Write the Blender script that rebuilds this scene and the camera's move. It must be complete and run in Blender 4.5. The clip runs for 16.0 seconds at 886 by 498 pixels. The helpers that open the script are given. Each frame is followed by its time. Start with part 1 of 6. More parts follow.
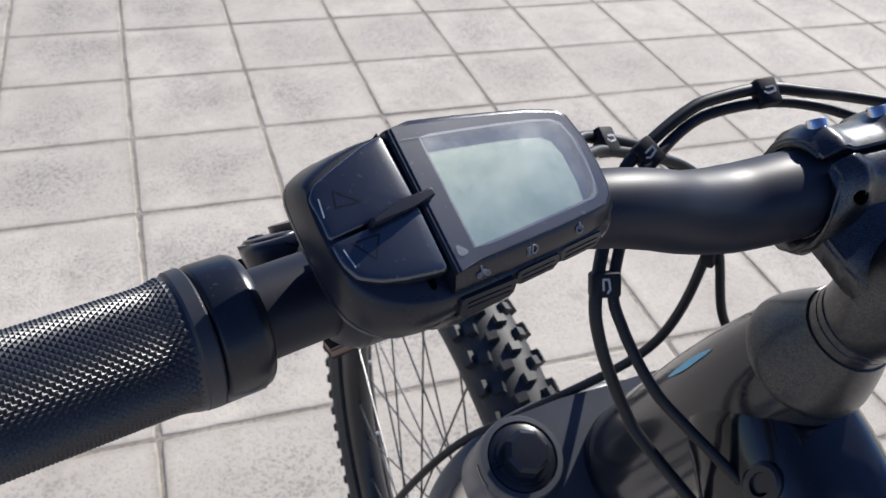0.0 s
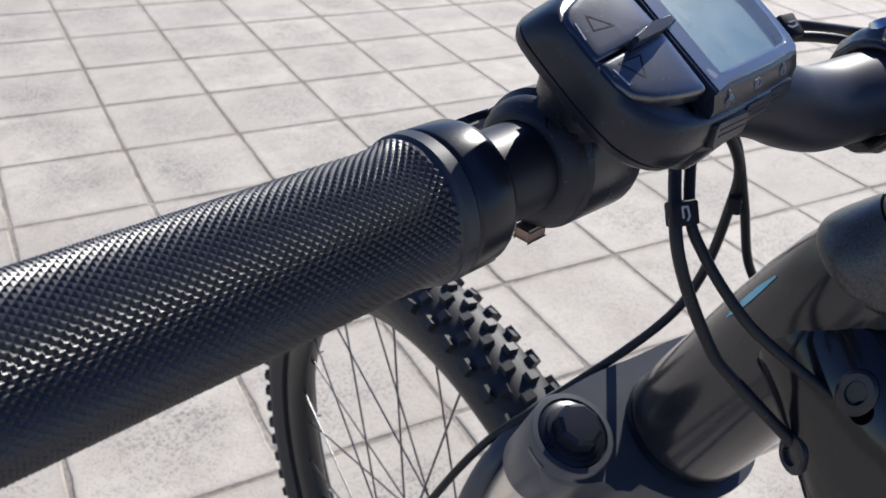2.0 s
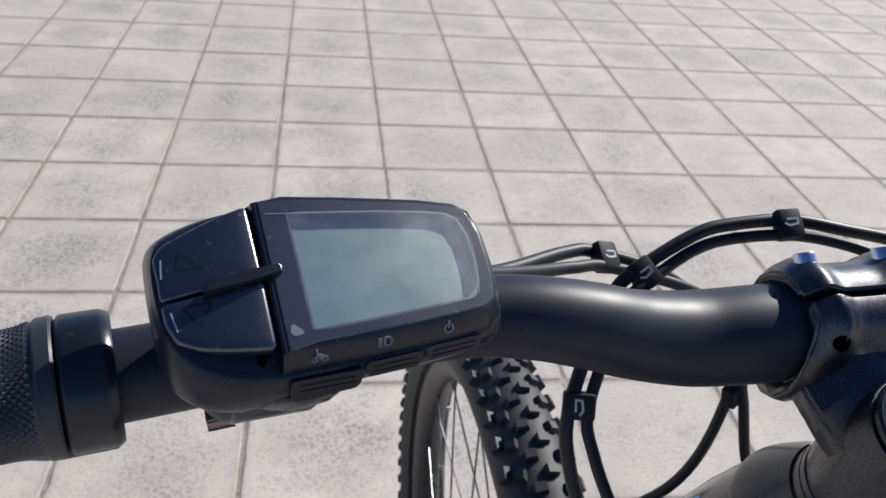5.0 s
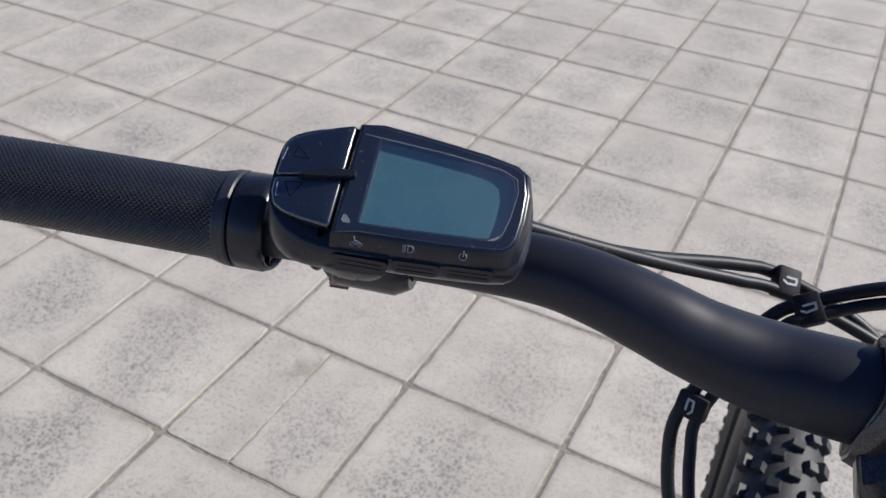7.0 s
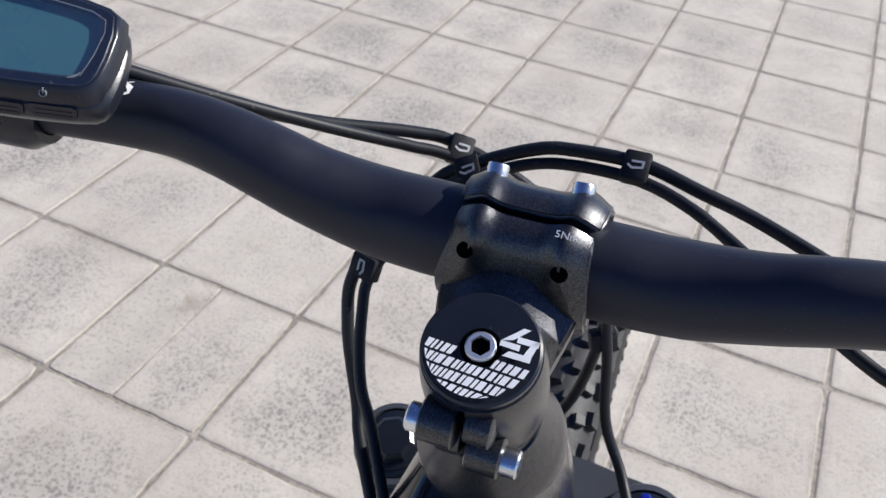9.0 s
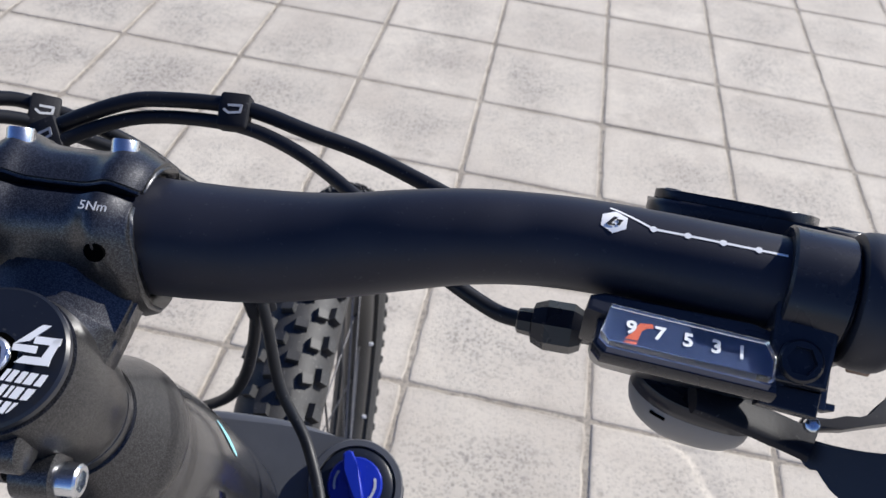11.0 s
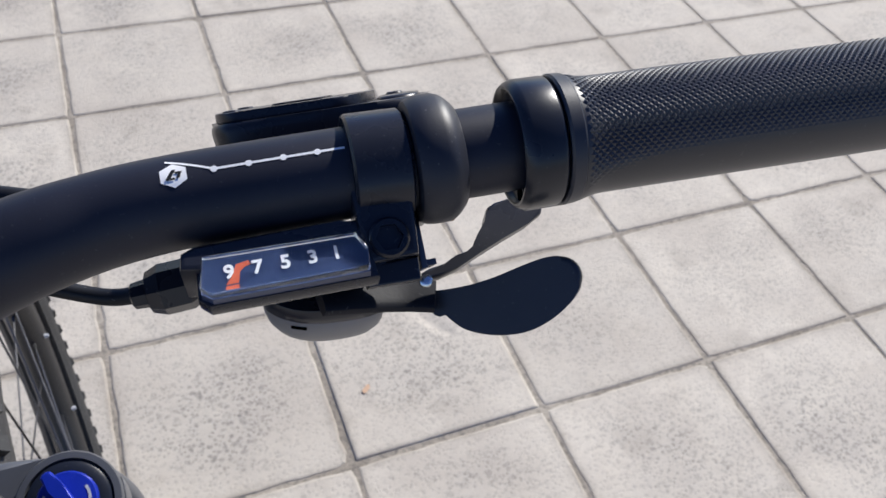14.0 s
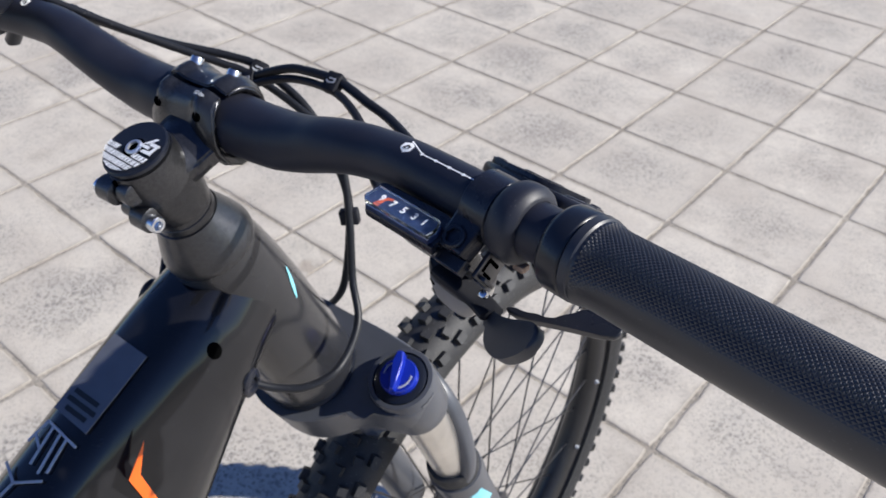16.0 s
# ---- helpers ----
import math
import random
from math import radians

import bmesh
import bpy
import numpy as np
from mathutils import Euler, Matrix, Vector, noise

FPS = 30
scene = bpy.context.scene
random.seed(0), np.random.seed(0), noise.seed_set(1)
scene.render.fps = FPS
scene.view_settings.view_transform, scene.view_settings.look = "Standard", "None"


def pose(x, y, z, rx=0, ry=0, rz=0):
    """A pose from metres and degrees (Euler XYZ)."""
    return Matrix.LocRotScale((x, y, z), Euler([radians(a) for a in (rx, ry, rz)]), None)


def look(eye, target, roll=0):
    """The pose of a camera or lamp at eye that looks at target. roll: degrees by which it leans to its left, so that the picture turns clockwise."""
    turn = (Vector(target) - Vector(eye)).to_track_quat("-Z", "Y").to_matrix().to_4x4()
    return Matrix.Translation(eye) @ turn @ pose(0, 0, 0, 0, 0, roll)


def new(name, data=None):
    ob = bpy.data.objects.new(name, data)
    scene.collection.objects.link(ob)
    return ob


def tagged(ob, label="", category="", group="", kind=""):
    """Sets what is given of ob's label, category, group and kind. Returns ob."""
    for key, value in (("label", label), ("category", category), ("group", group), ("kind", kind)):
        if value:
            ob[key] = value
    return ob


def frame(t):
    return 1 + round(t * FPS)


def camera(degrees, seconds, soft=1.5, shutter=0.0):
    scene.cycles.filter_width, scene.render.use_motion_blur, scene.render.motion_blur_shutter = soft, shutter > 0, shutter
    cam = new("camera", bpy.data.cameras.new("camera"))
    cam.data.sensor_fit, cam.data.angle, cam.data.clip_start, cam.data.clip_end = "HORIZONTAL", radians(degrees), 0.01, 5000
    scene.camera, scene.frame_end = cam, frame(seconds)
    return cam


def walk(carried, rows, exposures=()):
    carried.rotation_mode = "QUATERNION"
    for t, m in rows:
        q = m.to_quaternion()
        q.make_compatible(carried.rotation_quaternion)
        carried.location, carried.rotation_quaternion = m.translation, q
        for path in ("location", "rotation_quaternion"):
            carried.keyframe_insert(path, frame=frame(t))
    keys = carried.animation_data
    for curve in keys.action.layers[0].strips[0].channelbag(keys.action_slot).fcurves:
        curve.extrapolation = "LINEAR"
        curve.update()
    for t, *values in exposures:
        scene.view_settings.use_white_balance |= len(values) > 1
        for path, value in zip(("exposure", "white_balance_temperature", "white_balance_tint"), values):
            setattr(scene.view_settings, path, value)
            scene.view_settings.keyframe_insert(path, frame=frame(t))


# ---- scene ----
from mathutils.bvhtree import BVHTree

# ---- camera and its walk ----
cam = camera(55.3, 16.0, soft=1.5)
PATH = [
    (0.0, -0.2331, -0.1582, 1.0977, 51.62, -4.44, -22.75),
    (0.5, -0.2634, -0.1471, 1.0704, 53.83, -4.42, -27.39),
    (1.0, -0.2928, -0.1410, 1.0527, 55.15, -4.46, -29.53),
    (1.5, -0.3056, -0.1359, 1.0460, 56.49, -4.54, -31.47),
    (2.0, -0.3067, -0.1403, 1.0466, 57.50, -4.40, -33.17),
    (2.5, -0.3022, -0.1457, 1.0486, 57.86, -4.40, -33.37),
    (3.0, -0.2811, -0.1478, 1.0570, 58.40, -4.05, -33.21),
    (3.2, -0.2702, -0.1471, 1.0583, 58.38, -4.18, -32.88),
    (5.3, -0.1555, -0.1797, 1.1037, 57.71, -3.95, -3.00),
    (5.5, -0.1428, -0.1836, 1.1091, 57.35, -3.28, 2.90),
    (6.0, -0.1186, -0.1957, 1.1184, 55.92, -1.51, 14.67),
    (6.5, -0.0959, -0.2049, 1.1270, 54.65, -0.55, 22.61),
    (7.0, -0.0700, -0.2050, 1.1215, 53.88, -2.07, 23.85),
    (7.5, -0.0383, -0.1991, 1.1067, 52.72, -3.99, 21.93),
    (8.0, -0.0130, -0.1929, 1.1098, 51.88, -4.18, 21.00),
    (8.2, -0.0057, -0.1929, 1.1116, 51.53, -4.12, 20.86),
    (10.3, 0.0949, -0.1758, 1.0972, 49.94, -4.29, 18.88),
    (10.5, 0.0962, -0.1701, 1.0969, 49.56, -4.96, 15.47),
    (11.0, 0.0938, -0.1516, 1.0956, 48.54, -6.51, 5.38),
    (11.5, 0.0915, -0.1339, 1.0955, 47.94, -7.45, -4.20),
    (12.0, 0.0912, -0.1285, 1.0966, 47.19, -7.21, -9.96),
    (12.5, 0.0916, -0.1265, 1.0981, 46.62, -7.08, -15.90),
    (13.0, 0.0904, -0.1249, 1.0977, 45.40, -7.44, -22.81),
    (13.5, 0.0995, -0.1295, 1.1004, 44.57, -7.21, -26.79),
    (14.0, 0.1151, -0.1465, 1.1062, 43.72, -5.02, -25.66),
    (14.5, 0.1542, -0.1761, 1.1245, 45.03, -0.11, -11.52),
    (15.0, 0.2092, -0.2055, 1.1338, 47.26, -0.56, 8.08),
    (15.5, 0.2787, -0.2307, 1.1541, 50.26, -0.94, 23.64),
    (16.0, 0.3130, -0.2285, 1.1539, 52.13, -1.51, 36.38),
]
EXPOSURES = [(0.0, 0.31), (2.0, 0.36), (3.0, 0.24), (5.5, 0.18), (7.0, 0.13), (8.0, 0.24), (10.5, 0.40), (12.5, 0.40), (13.5, 0.34), (14.0, 0.28), (14.5, 0.31), (16.0, 0.38)]
cam.data.dof.use_dof, cam.data.dof.focus_distance, cam.data.dof.aperture_fstop = True, 0.22, 44.0
walk(cam, [(t, pose(x, y, z, rx, ry, rz)) for t, x, y, z, rx, ry, rz in PATH], EXPOSURES)

# ---- sky and sun ----
SUN_AZ, SUN_EL = radians(33.0), radians(34.0)      # azimuth from +x towards +y
SUN = Vector((math.cos(SUN_AZ) * math.cos(SUN_EL), math.sin(SUN_AZ) * math.cos(SUN_EL), math.sin(SUN_EL)))
world = bpy.data.worlds.new("sky")
scene.world = world
world.use_nodes = True
wn = world.node_tree
sky = wn.nodes.new("ShaderNodeTexSky")
sky.sky_type = "NISHITA"
sky.sun_disc = False
sky.altitude, sky.air_density, sky.dust_density, sky.ozone_density = 1500.0, 1.0, 0.2, 4.0
sky.sun_elevation = SUN_EL
sky.sun_rotation = math.pi / 2 - SUN_AZ
deep = wn.nodes.new("ShaderNodeHueSaturation")          # a clear, dry, deep blue sky
deep.inputs["Hue"].default_value, deep.inputs["Saturation"].default_value = 0.515, 1.12
wn.links.new(sky.outputs[0], deep.inputs["Color"])
wn.links.new(deep.outputs[0], wn.nodes["Background"].inputs[0])
wn.nodes["Background"].inputs[1].default_value = 0.10
lamp = bpy.data.lights.new("sun", "SUN")
lamp.energy, lamp.angle, lamp.color = 5.2, radians(0.53), (1.0, 0.965, 0.91)
new("sun", lamp).matrix_world = look(SUN * 30, (0, 0, 0))


# ---- materials ----
class Nodes:
    """A principled material with short calls for its nodes."""

    def __init__(self, name, color, rough=0.5, metal=0.0, **more):
        self.mat = bpy.data.materials.new(name)
        self.mat.use_nodes = True
        self.tree = self.mat.node_tree
        self.bsdf = self.tree.nodes["Principled BSDF"]
        self.set("Base Color", (*color, 1)), self.set("Roughness", rough), self.set("Metallic", metal)
        for key, value in more.items():
            self.set(key.replace("_", " "), value)

    def set(self, key, value):
        self.bsdf.inputs[key].default_value = value

    def node(self, kind, **values):
        n = self.tree.nodes.new("ShaderNode" + kind)
        for key, value in values.items():
            if key in n.inputs:
                n.inputs[key].default_value = value
        return n

    def link(self, a, b):
        self.tree.links.new(a, b)

    def place(self, world_place=True):
        if world_place:
            return self.node("NewGeometry").outputs["Position"]
        return self.node("TexCoord").outputs["Object"]

    def noise(self, scale, detail=3.0, rough=0.5, vector=None):
        n = self.node("TexNoise", Scale=scale, Detail=detail, Roughness=rough)
        self.link(vector or self.place(), n.inputs["Vector"])
        return n.outputs["Fac"]

    def ramp(self, fac, stops):
        n = self.tree.nodes.new("ShaderNodeValToRGB")
        el = n.color_ramp.elements
        while len(el) < len(stops):
            el.new(0.5)
        for e, (p, c) in zip(el, stops):
            e.position, e.color = p, (c, c, c, 1) if isinstance(c, (int, float)) else (*c, 1)
        self.link(fac, n.inputs[0])
        return n.outputs[0]

    def mix(self, fac, a, b, blend="MIX"):
        n = self.tree.nodes.new("ShaderNodeMix")
        n.data_type, n.blend_type = "RGBA", blend
        for key, value in ((0, fac), (6, a), (7, b)):
            if isinstance(value, (int, float)):
                n.inputs[key].default_value = value
            elif isinstance(value, tuple):
                n.inputs[key].default_value = (*value, 1)
            else:
                self.link(value, n.inputs[key])
        return n.outputs[2]

    def math(self, op, a, b=0.0):
        n = self.tree.nodes.new("ShaderNodeMath")
        n.operation = op
        for key, value in ((0, a), (1, b)):
            if isinstance(value, (int, float)):
                n.inputs[key].default_value = value
            else:
                self.link(value, n.inputs[key])
        return n.outputs[0]

    def color(self, out):
        self.link(out, self.bsdf.inputs["Base Color"])

    def rough(self, out):
        self.link(out, self.bsdf.inputs["Roughness"])

    def bump(self, height, strength=0.3, distance=0.001):
        n = self.node("Bump", Strength=strength, Distance=distance)
        self.link(height, n.inputs["Height"])
        self.link(n.outputs[0], self.bsdf.inputs["Normal"])
        return self


def dusty(name, color, rough, metal=0.0, grain=900.0, bump=0.15, dust=0.35, spread=0.10, **more):
    """Paint, plastic or rubber with fine grain, faint smears and a few specks of dust."""
    m = Nodes(name, color, rough, metal, **more)
    fine, broad = m.noise(grain, 2.0), m.noise(38.0, 4.0, 0.6)
    specks = m.ramp(m.noise(900.0, 1.0), [(0.715, 0.0), (0.745, 1.0)])
    tone = m.mix(m.ramp(broad, [(0.3, 0.0), (0.75, 1.0)]), color, tuple(min(1.0, c * 1.25 + 0.002) for c in color))
    m.color(m.mix(m.math("MULTIPLY", specks, dust), tone, (0.42, 0.41, 0.39)))
    m.rough(m.math("ADD", rough - spread / 2, m.math("MULTIPLY", broad, spread)))
    return m.bump(fine, bump, 0.0004).mat


def paving(name):
    """Cream concrete, its face worn to dark grit towards the middle of each slab."""
    m = Nodes(name, (0.5, 0.48, 0.45), 0.85)
    info = m.node("ObjectInfo")
    shift = m.node("VectorMath")
    m.link(m.place(), shift.inputs[0])
    grow = m.node("VectorMath")
    grow.operation = "SCALE"
    comb = m.node("CombineXYZ")
    m.link(info.outputs["Random"], comb.inputs[0]), m.link(info.outputs["Random"], comb.inputs[1])
    m.link(comb.outputs[0], grow.inputs[0])
    grow.inputs["Scale"].default_value = 37.0
    m.link(grow.outputs[0], shift.inputs[1])
    own = shift.outputs[0]
    grid = m.node("TexCoord").outputs["UV"]
    sep = m.node("SeparateXYZ")
    m.link(grid, sep.inputs[0])
    dx, dy = m.math("ABSOLUTE", m.math("SUBTRACT", sep.outputs[0], 0.5)), m.math("ABSOLUTE", m.math("SUBTRACT", sep.outputs[1], 0.5))
    far = m.math("SQRT", m.math("ADD", m.math("MULTIPLY", dx, dx), m.math("MULTIPLY", dy, dy)))
    cloud = m.noise(7.0, 3.0, 0.55, own)
    middle = m.math("SUBTRACT", m.math("ADD", m.math("MULTIPLY", cloud, 1.05), 0.14), far)
    worn = m.ramp(middle, [(0.16, 0.0), (0.50, 1.0)])
    worn = m.math("MULTIPLY", worn, m.ramp(m.noise(1.6, 2.0), [(0.36, 0.12), (0.60, 1.0)]))
    where = m.node("SeparateXYZ")
    m.link(m.place(), where.inputs[0])
    worn = m.math("MULTIPLY", worn, m.ramp(m.math("MULTIPLY", m.math("ADD", where.outputs[0], 1.0), 0.5), [(0.42, 1.15), (0.72, 0.75)]))
    blotch = m.noise(17.0, 5.0, 0.65, own)
    stain = m.noise(4.2, 4.0, 0.6)
    def dots(scale, share):
        cells = m.node("TexVoronoi", Scale=scale)
        warp = m.node("VectorMath")
        m.link(own, warp.inputs[0])
        soft = m.node("TexNoise", Scale=scale * 1.7, Detail=2.0)
        m.link(own, soft.inputs["Vector"])
        small = m.node("VectorMath")
        small.operation = "SCALE"
        m.link(soft.outputs["Color"], small.inputs[0])
        small.inputs["Scale"].default_value = 0.9 / scale
        m.link(small.outputs[0], warp.inputs[1])
        m.link(warp.outputs[0], cells.inputs["Vector"])
        shade = m.node("SeparateColor")
        m.link(cells.outputs["Color"], shade.inputs[0])
        chosen = m.ramp(shade.outputs[0], [(1 - share - 0.12, 0.0), (1 - share + 0.25, 1.0)])
        return m.math("MULTIPLY", m.ramp(cells.outputs["Distance"], [(0.26, 1.0), (0.52, 0.0)]), chosen)
    pits, big = dots(165.0, 0.80), dots(92.0, 0.62)
    grit = m.noise(520.0, 3.0, 0.6, own)
    tint = m.mix(info.outputs["Random"], (0.635, 0.577, 0.482), (0.535, 0.484, 0.405))
    tint = m.mix(m.ramp(blotch, [(0.35, 0.0), (0.7, 0.6)]), tint, (0.47, 0.43, 0.375))
    tint = m.mix(m.ramp(stain, [(0.42, 0.0), (0.68, 0.7)]), tint, (0.42, 0.37, 0.31))
    mud = m.math("MULTIPLY", m.ramp(m.noise(11.0, 3.0, 0.55), [(0.58, 0.0), (0.70, 1.0)]), 0.45)
    tint = m.mix(mud, tint, (0.36, 0.315, 0.26))
    tint = m.mix(m.math("MULTIPLY", m.math("MULTIPLY", worn, m.ramp(m.noise(60.0, 5.0, 0.7, own), [(0.25, 0.2), (0.7, 1.0)])), 0.55), tint, (0.31, 0.288, 0.258))
    dark = m.math("MULTIPLY", pits, m.math("ADD", 0.17, m.math("MULTIPLY", worn, 0.55)))
    tint = m.mix(dark, tint, (0.115, 0.104, 0.095))
    tint = m.mix(m.math("MULTIPLY", big, m.math("ADD", 0.10, m.math("MULTIPLY", worn, 0.50))), tint, (0.10, 0.092, 0.086))
    tint = m.mix(m.math("MULTIPLY", m.ramp(grit, [(0.3, 0.0), (0.8, 1.0)]), 0.25), tint, (0.66, 0.615, 0.55))
    edge = m.math("ADD", m.math("MAXIMUM", dx, dy), m.math("MULTIPLY", m.math("SUBTRACT", m.noise(38.0, 5.0, 0.7), 0.5), 0.05))
    grime = m.math("MULTIPLY", m.ramp(edge, [(0.435, 0.0), (0.468, 0.25), (0.497, 0.9)]), m.ramp(m.noise(9.0, 3.0), [(0.32, 0.15), (0.62, 0.95)]))
    m.color(m.mix(grime, tint, (0.30, 0.262, 0.215)))
    height = m.math("SUBTRACT", m.math("MULTIPLY", grit, 0.5), m.math("MULTIPLY", pits, 0.9))
    return m.bump(height, 0.30, 0.0010).mat


def mortar(name):
    """Smeared grey patching mortar with a muddy stain."""
    m = Nodes(name, (0.5, 0.48, 0.45), 0.9)
    tone = m.mix(m.ramp(m.noise(14.0, 5.0, 0.65), [(0.3, 0.0), (0.7, 1.0)]), (0.42, 0.382, 0.325), (0.56, 0.51, 0.43))
    tone = m.mix(m.ramp(m.noise(9.0, 3.0, 0.6), [(0.58, 0.0), (0.68, 0.6)]), tone, (0.33, 0.27, 0.21))
    m.color(m.mix(m.ramp(m.noise(150.0, 2.0), [(0.54, 0.0), (0.66, 0.5)]), tone, (0.2, 0.185, 0.17)))
    return m.bump(m.noise(60.0, 5.0, 0.7), 0.4, 0.0015).mat


def joint_sand(name):
    """Sandy filling, in places flush and as pale as the slabs."""
    m = Nodes(name, (0.28, 0.265, 0.25), 0.95)
    filled = m.ramp(m.noise(7.0, 4.0, 0.6), [(0.36, 0.0), (0.62, 1.0)])
    tone = m.mix(filled, (0.27, 0.235, 0.19), (0.41, 0.365, 0.30))
    tone = m.mix(m.ramp(m.noise(120.0, 3.0, 0.7), [(0.45, 0.0), (0.65, 0.6)]), tone, (0.10, 0.092, 0.083))
    m.color(tone)
    return m.bump(m.noise(300.0, 3.0), 0.6, 0.002).mat


def stem_paint(name):
    """Black lacquer full of fine metal flakes that glint in the sun."""
    m = Nodes(name, (0.03, 0.03, 0.032), 0.40, 0.85, Specular_IOR_Level=0.4, Coat_Weight=0.35, Coat_Roughness=0.16)
    cells = m.node("TexVoronoi", Scale=6500.0)
    m.link(m.place(), cells.inputs["Vector"])
    shade = m.node("SeparateColor")
    m.link(cells.outputs["Color"], shade.inputs[0])
    flake = m.ramp(shade.outputs[0], [(0.45, 0.0), (0.95, 1.0)])
    m.color(m.mix(flake, (0.036, 0.0365, 0.041), (0.125, 0.127, 0.132)))
    m.rough(m.math("ADD", 0.31, m.math("MULTIPLY", m.noise(60.0), 0.10)))
    return m.bump(shade.outputs[1], 0.12, 0.0002).mat


def screen_film(name):
    """Clear cover under a scuffed film: see-through, with a hazy sheen."""
    m = Nodes(name, (0.9, 0.95, 1.0), 0.3)
    sheen, clear, both = m.node("BsdfGlossy"), m.node("BsdfTransparent"), m.node("MixShader")
    sheen.inputs["Color"].default_value = (0.95, 0.98, 1.0, 1)
    m.link(m.ramp(m.noise(60.0, 4.0, 0.7), [(0.35, 0.24), (0.70, 0.34)]), sheen.inputs["Roughness"])
    both.inputs[0].default_value = 0.11
    m.link(clear.outputs[0], both.inputs[1]), m.link(sheen.outputs[0], both.inputs[2])
    m.link(both.outputs[0], m.tree.nodes["Material Output"].inputs["Surface"])
    return m.mat


def lcd(name):
    """Blank liquid crystal panel: teal, with a greenish sheen and a few flecks."""
    deep = (0.031, 0.114, 0.150)
    m = Nodes(name, deep, 0.42, IOR=1.95)
    m.set("Specular Tint", (0.92, 1.0, 0.60, 1))
    m.rough(m.ramp(m.noise(75.0, 5.0, 0.65), [(0.35, 0.38), (0.75, 0.46)]))
    return m.mat


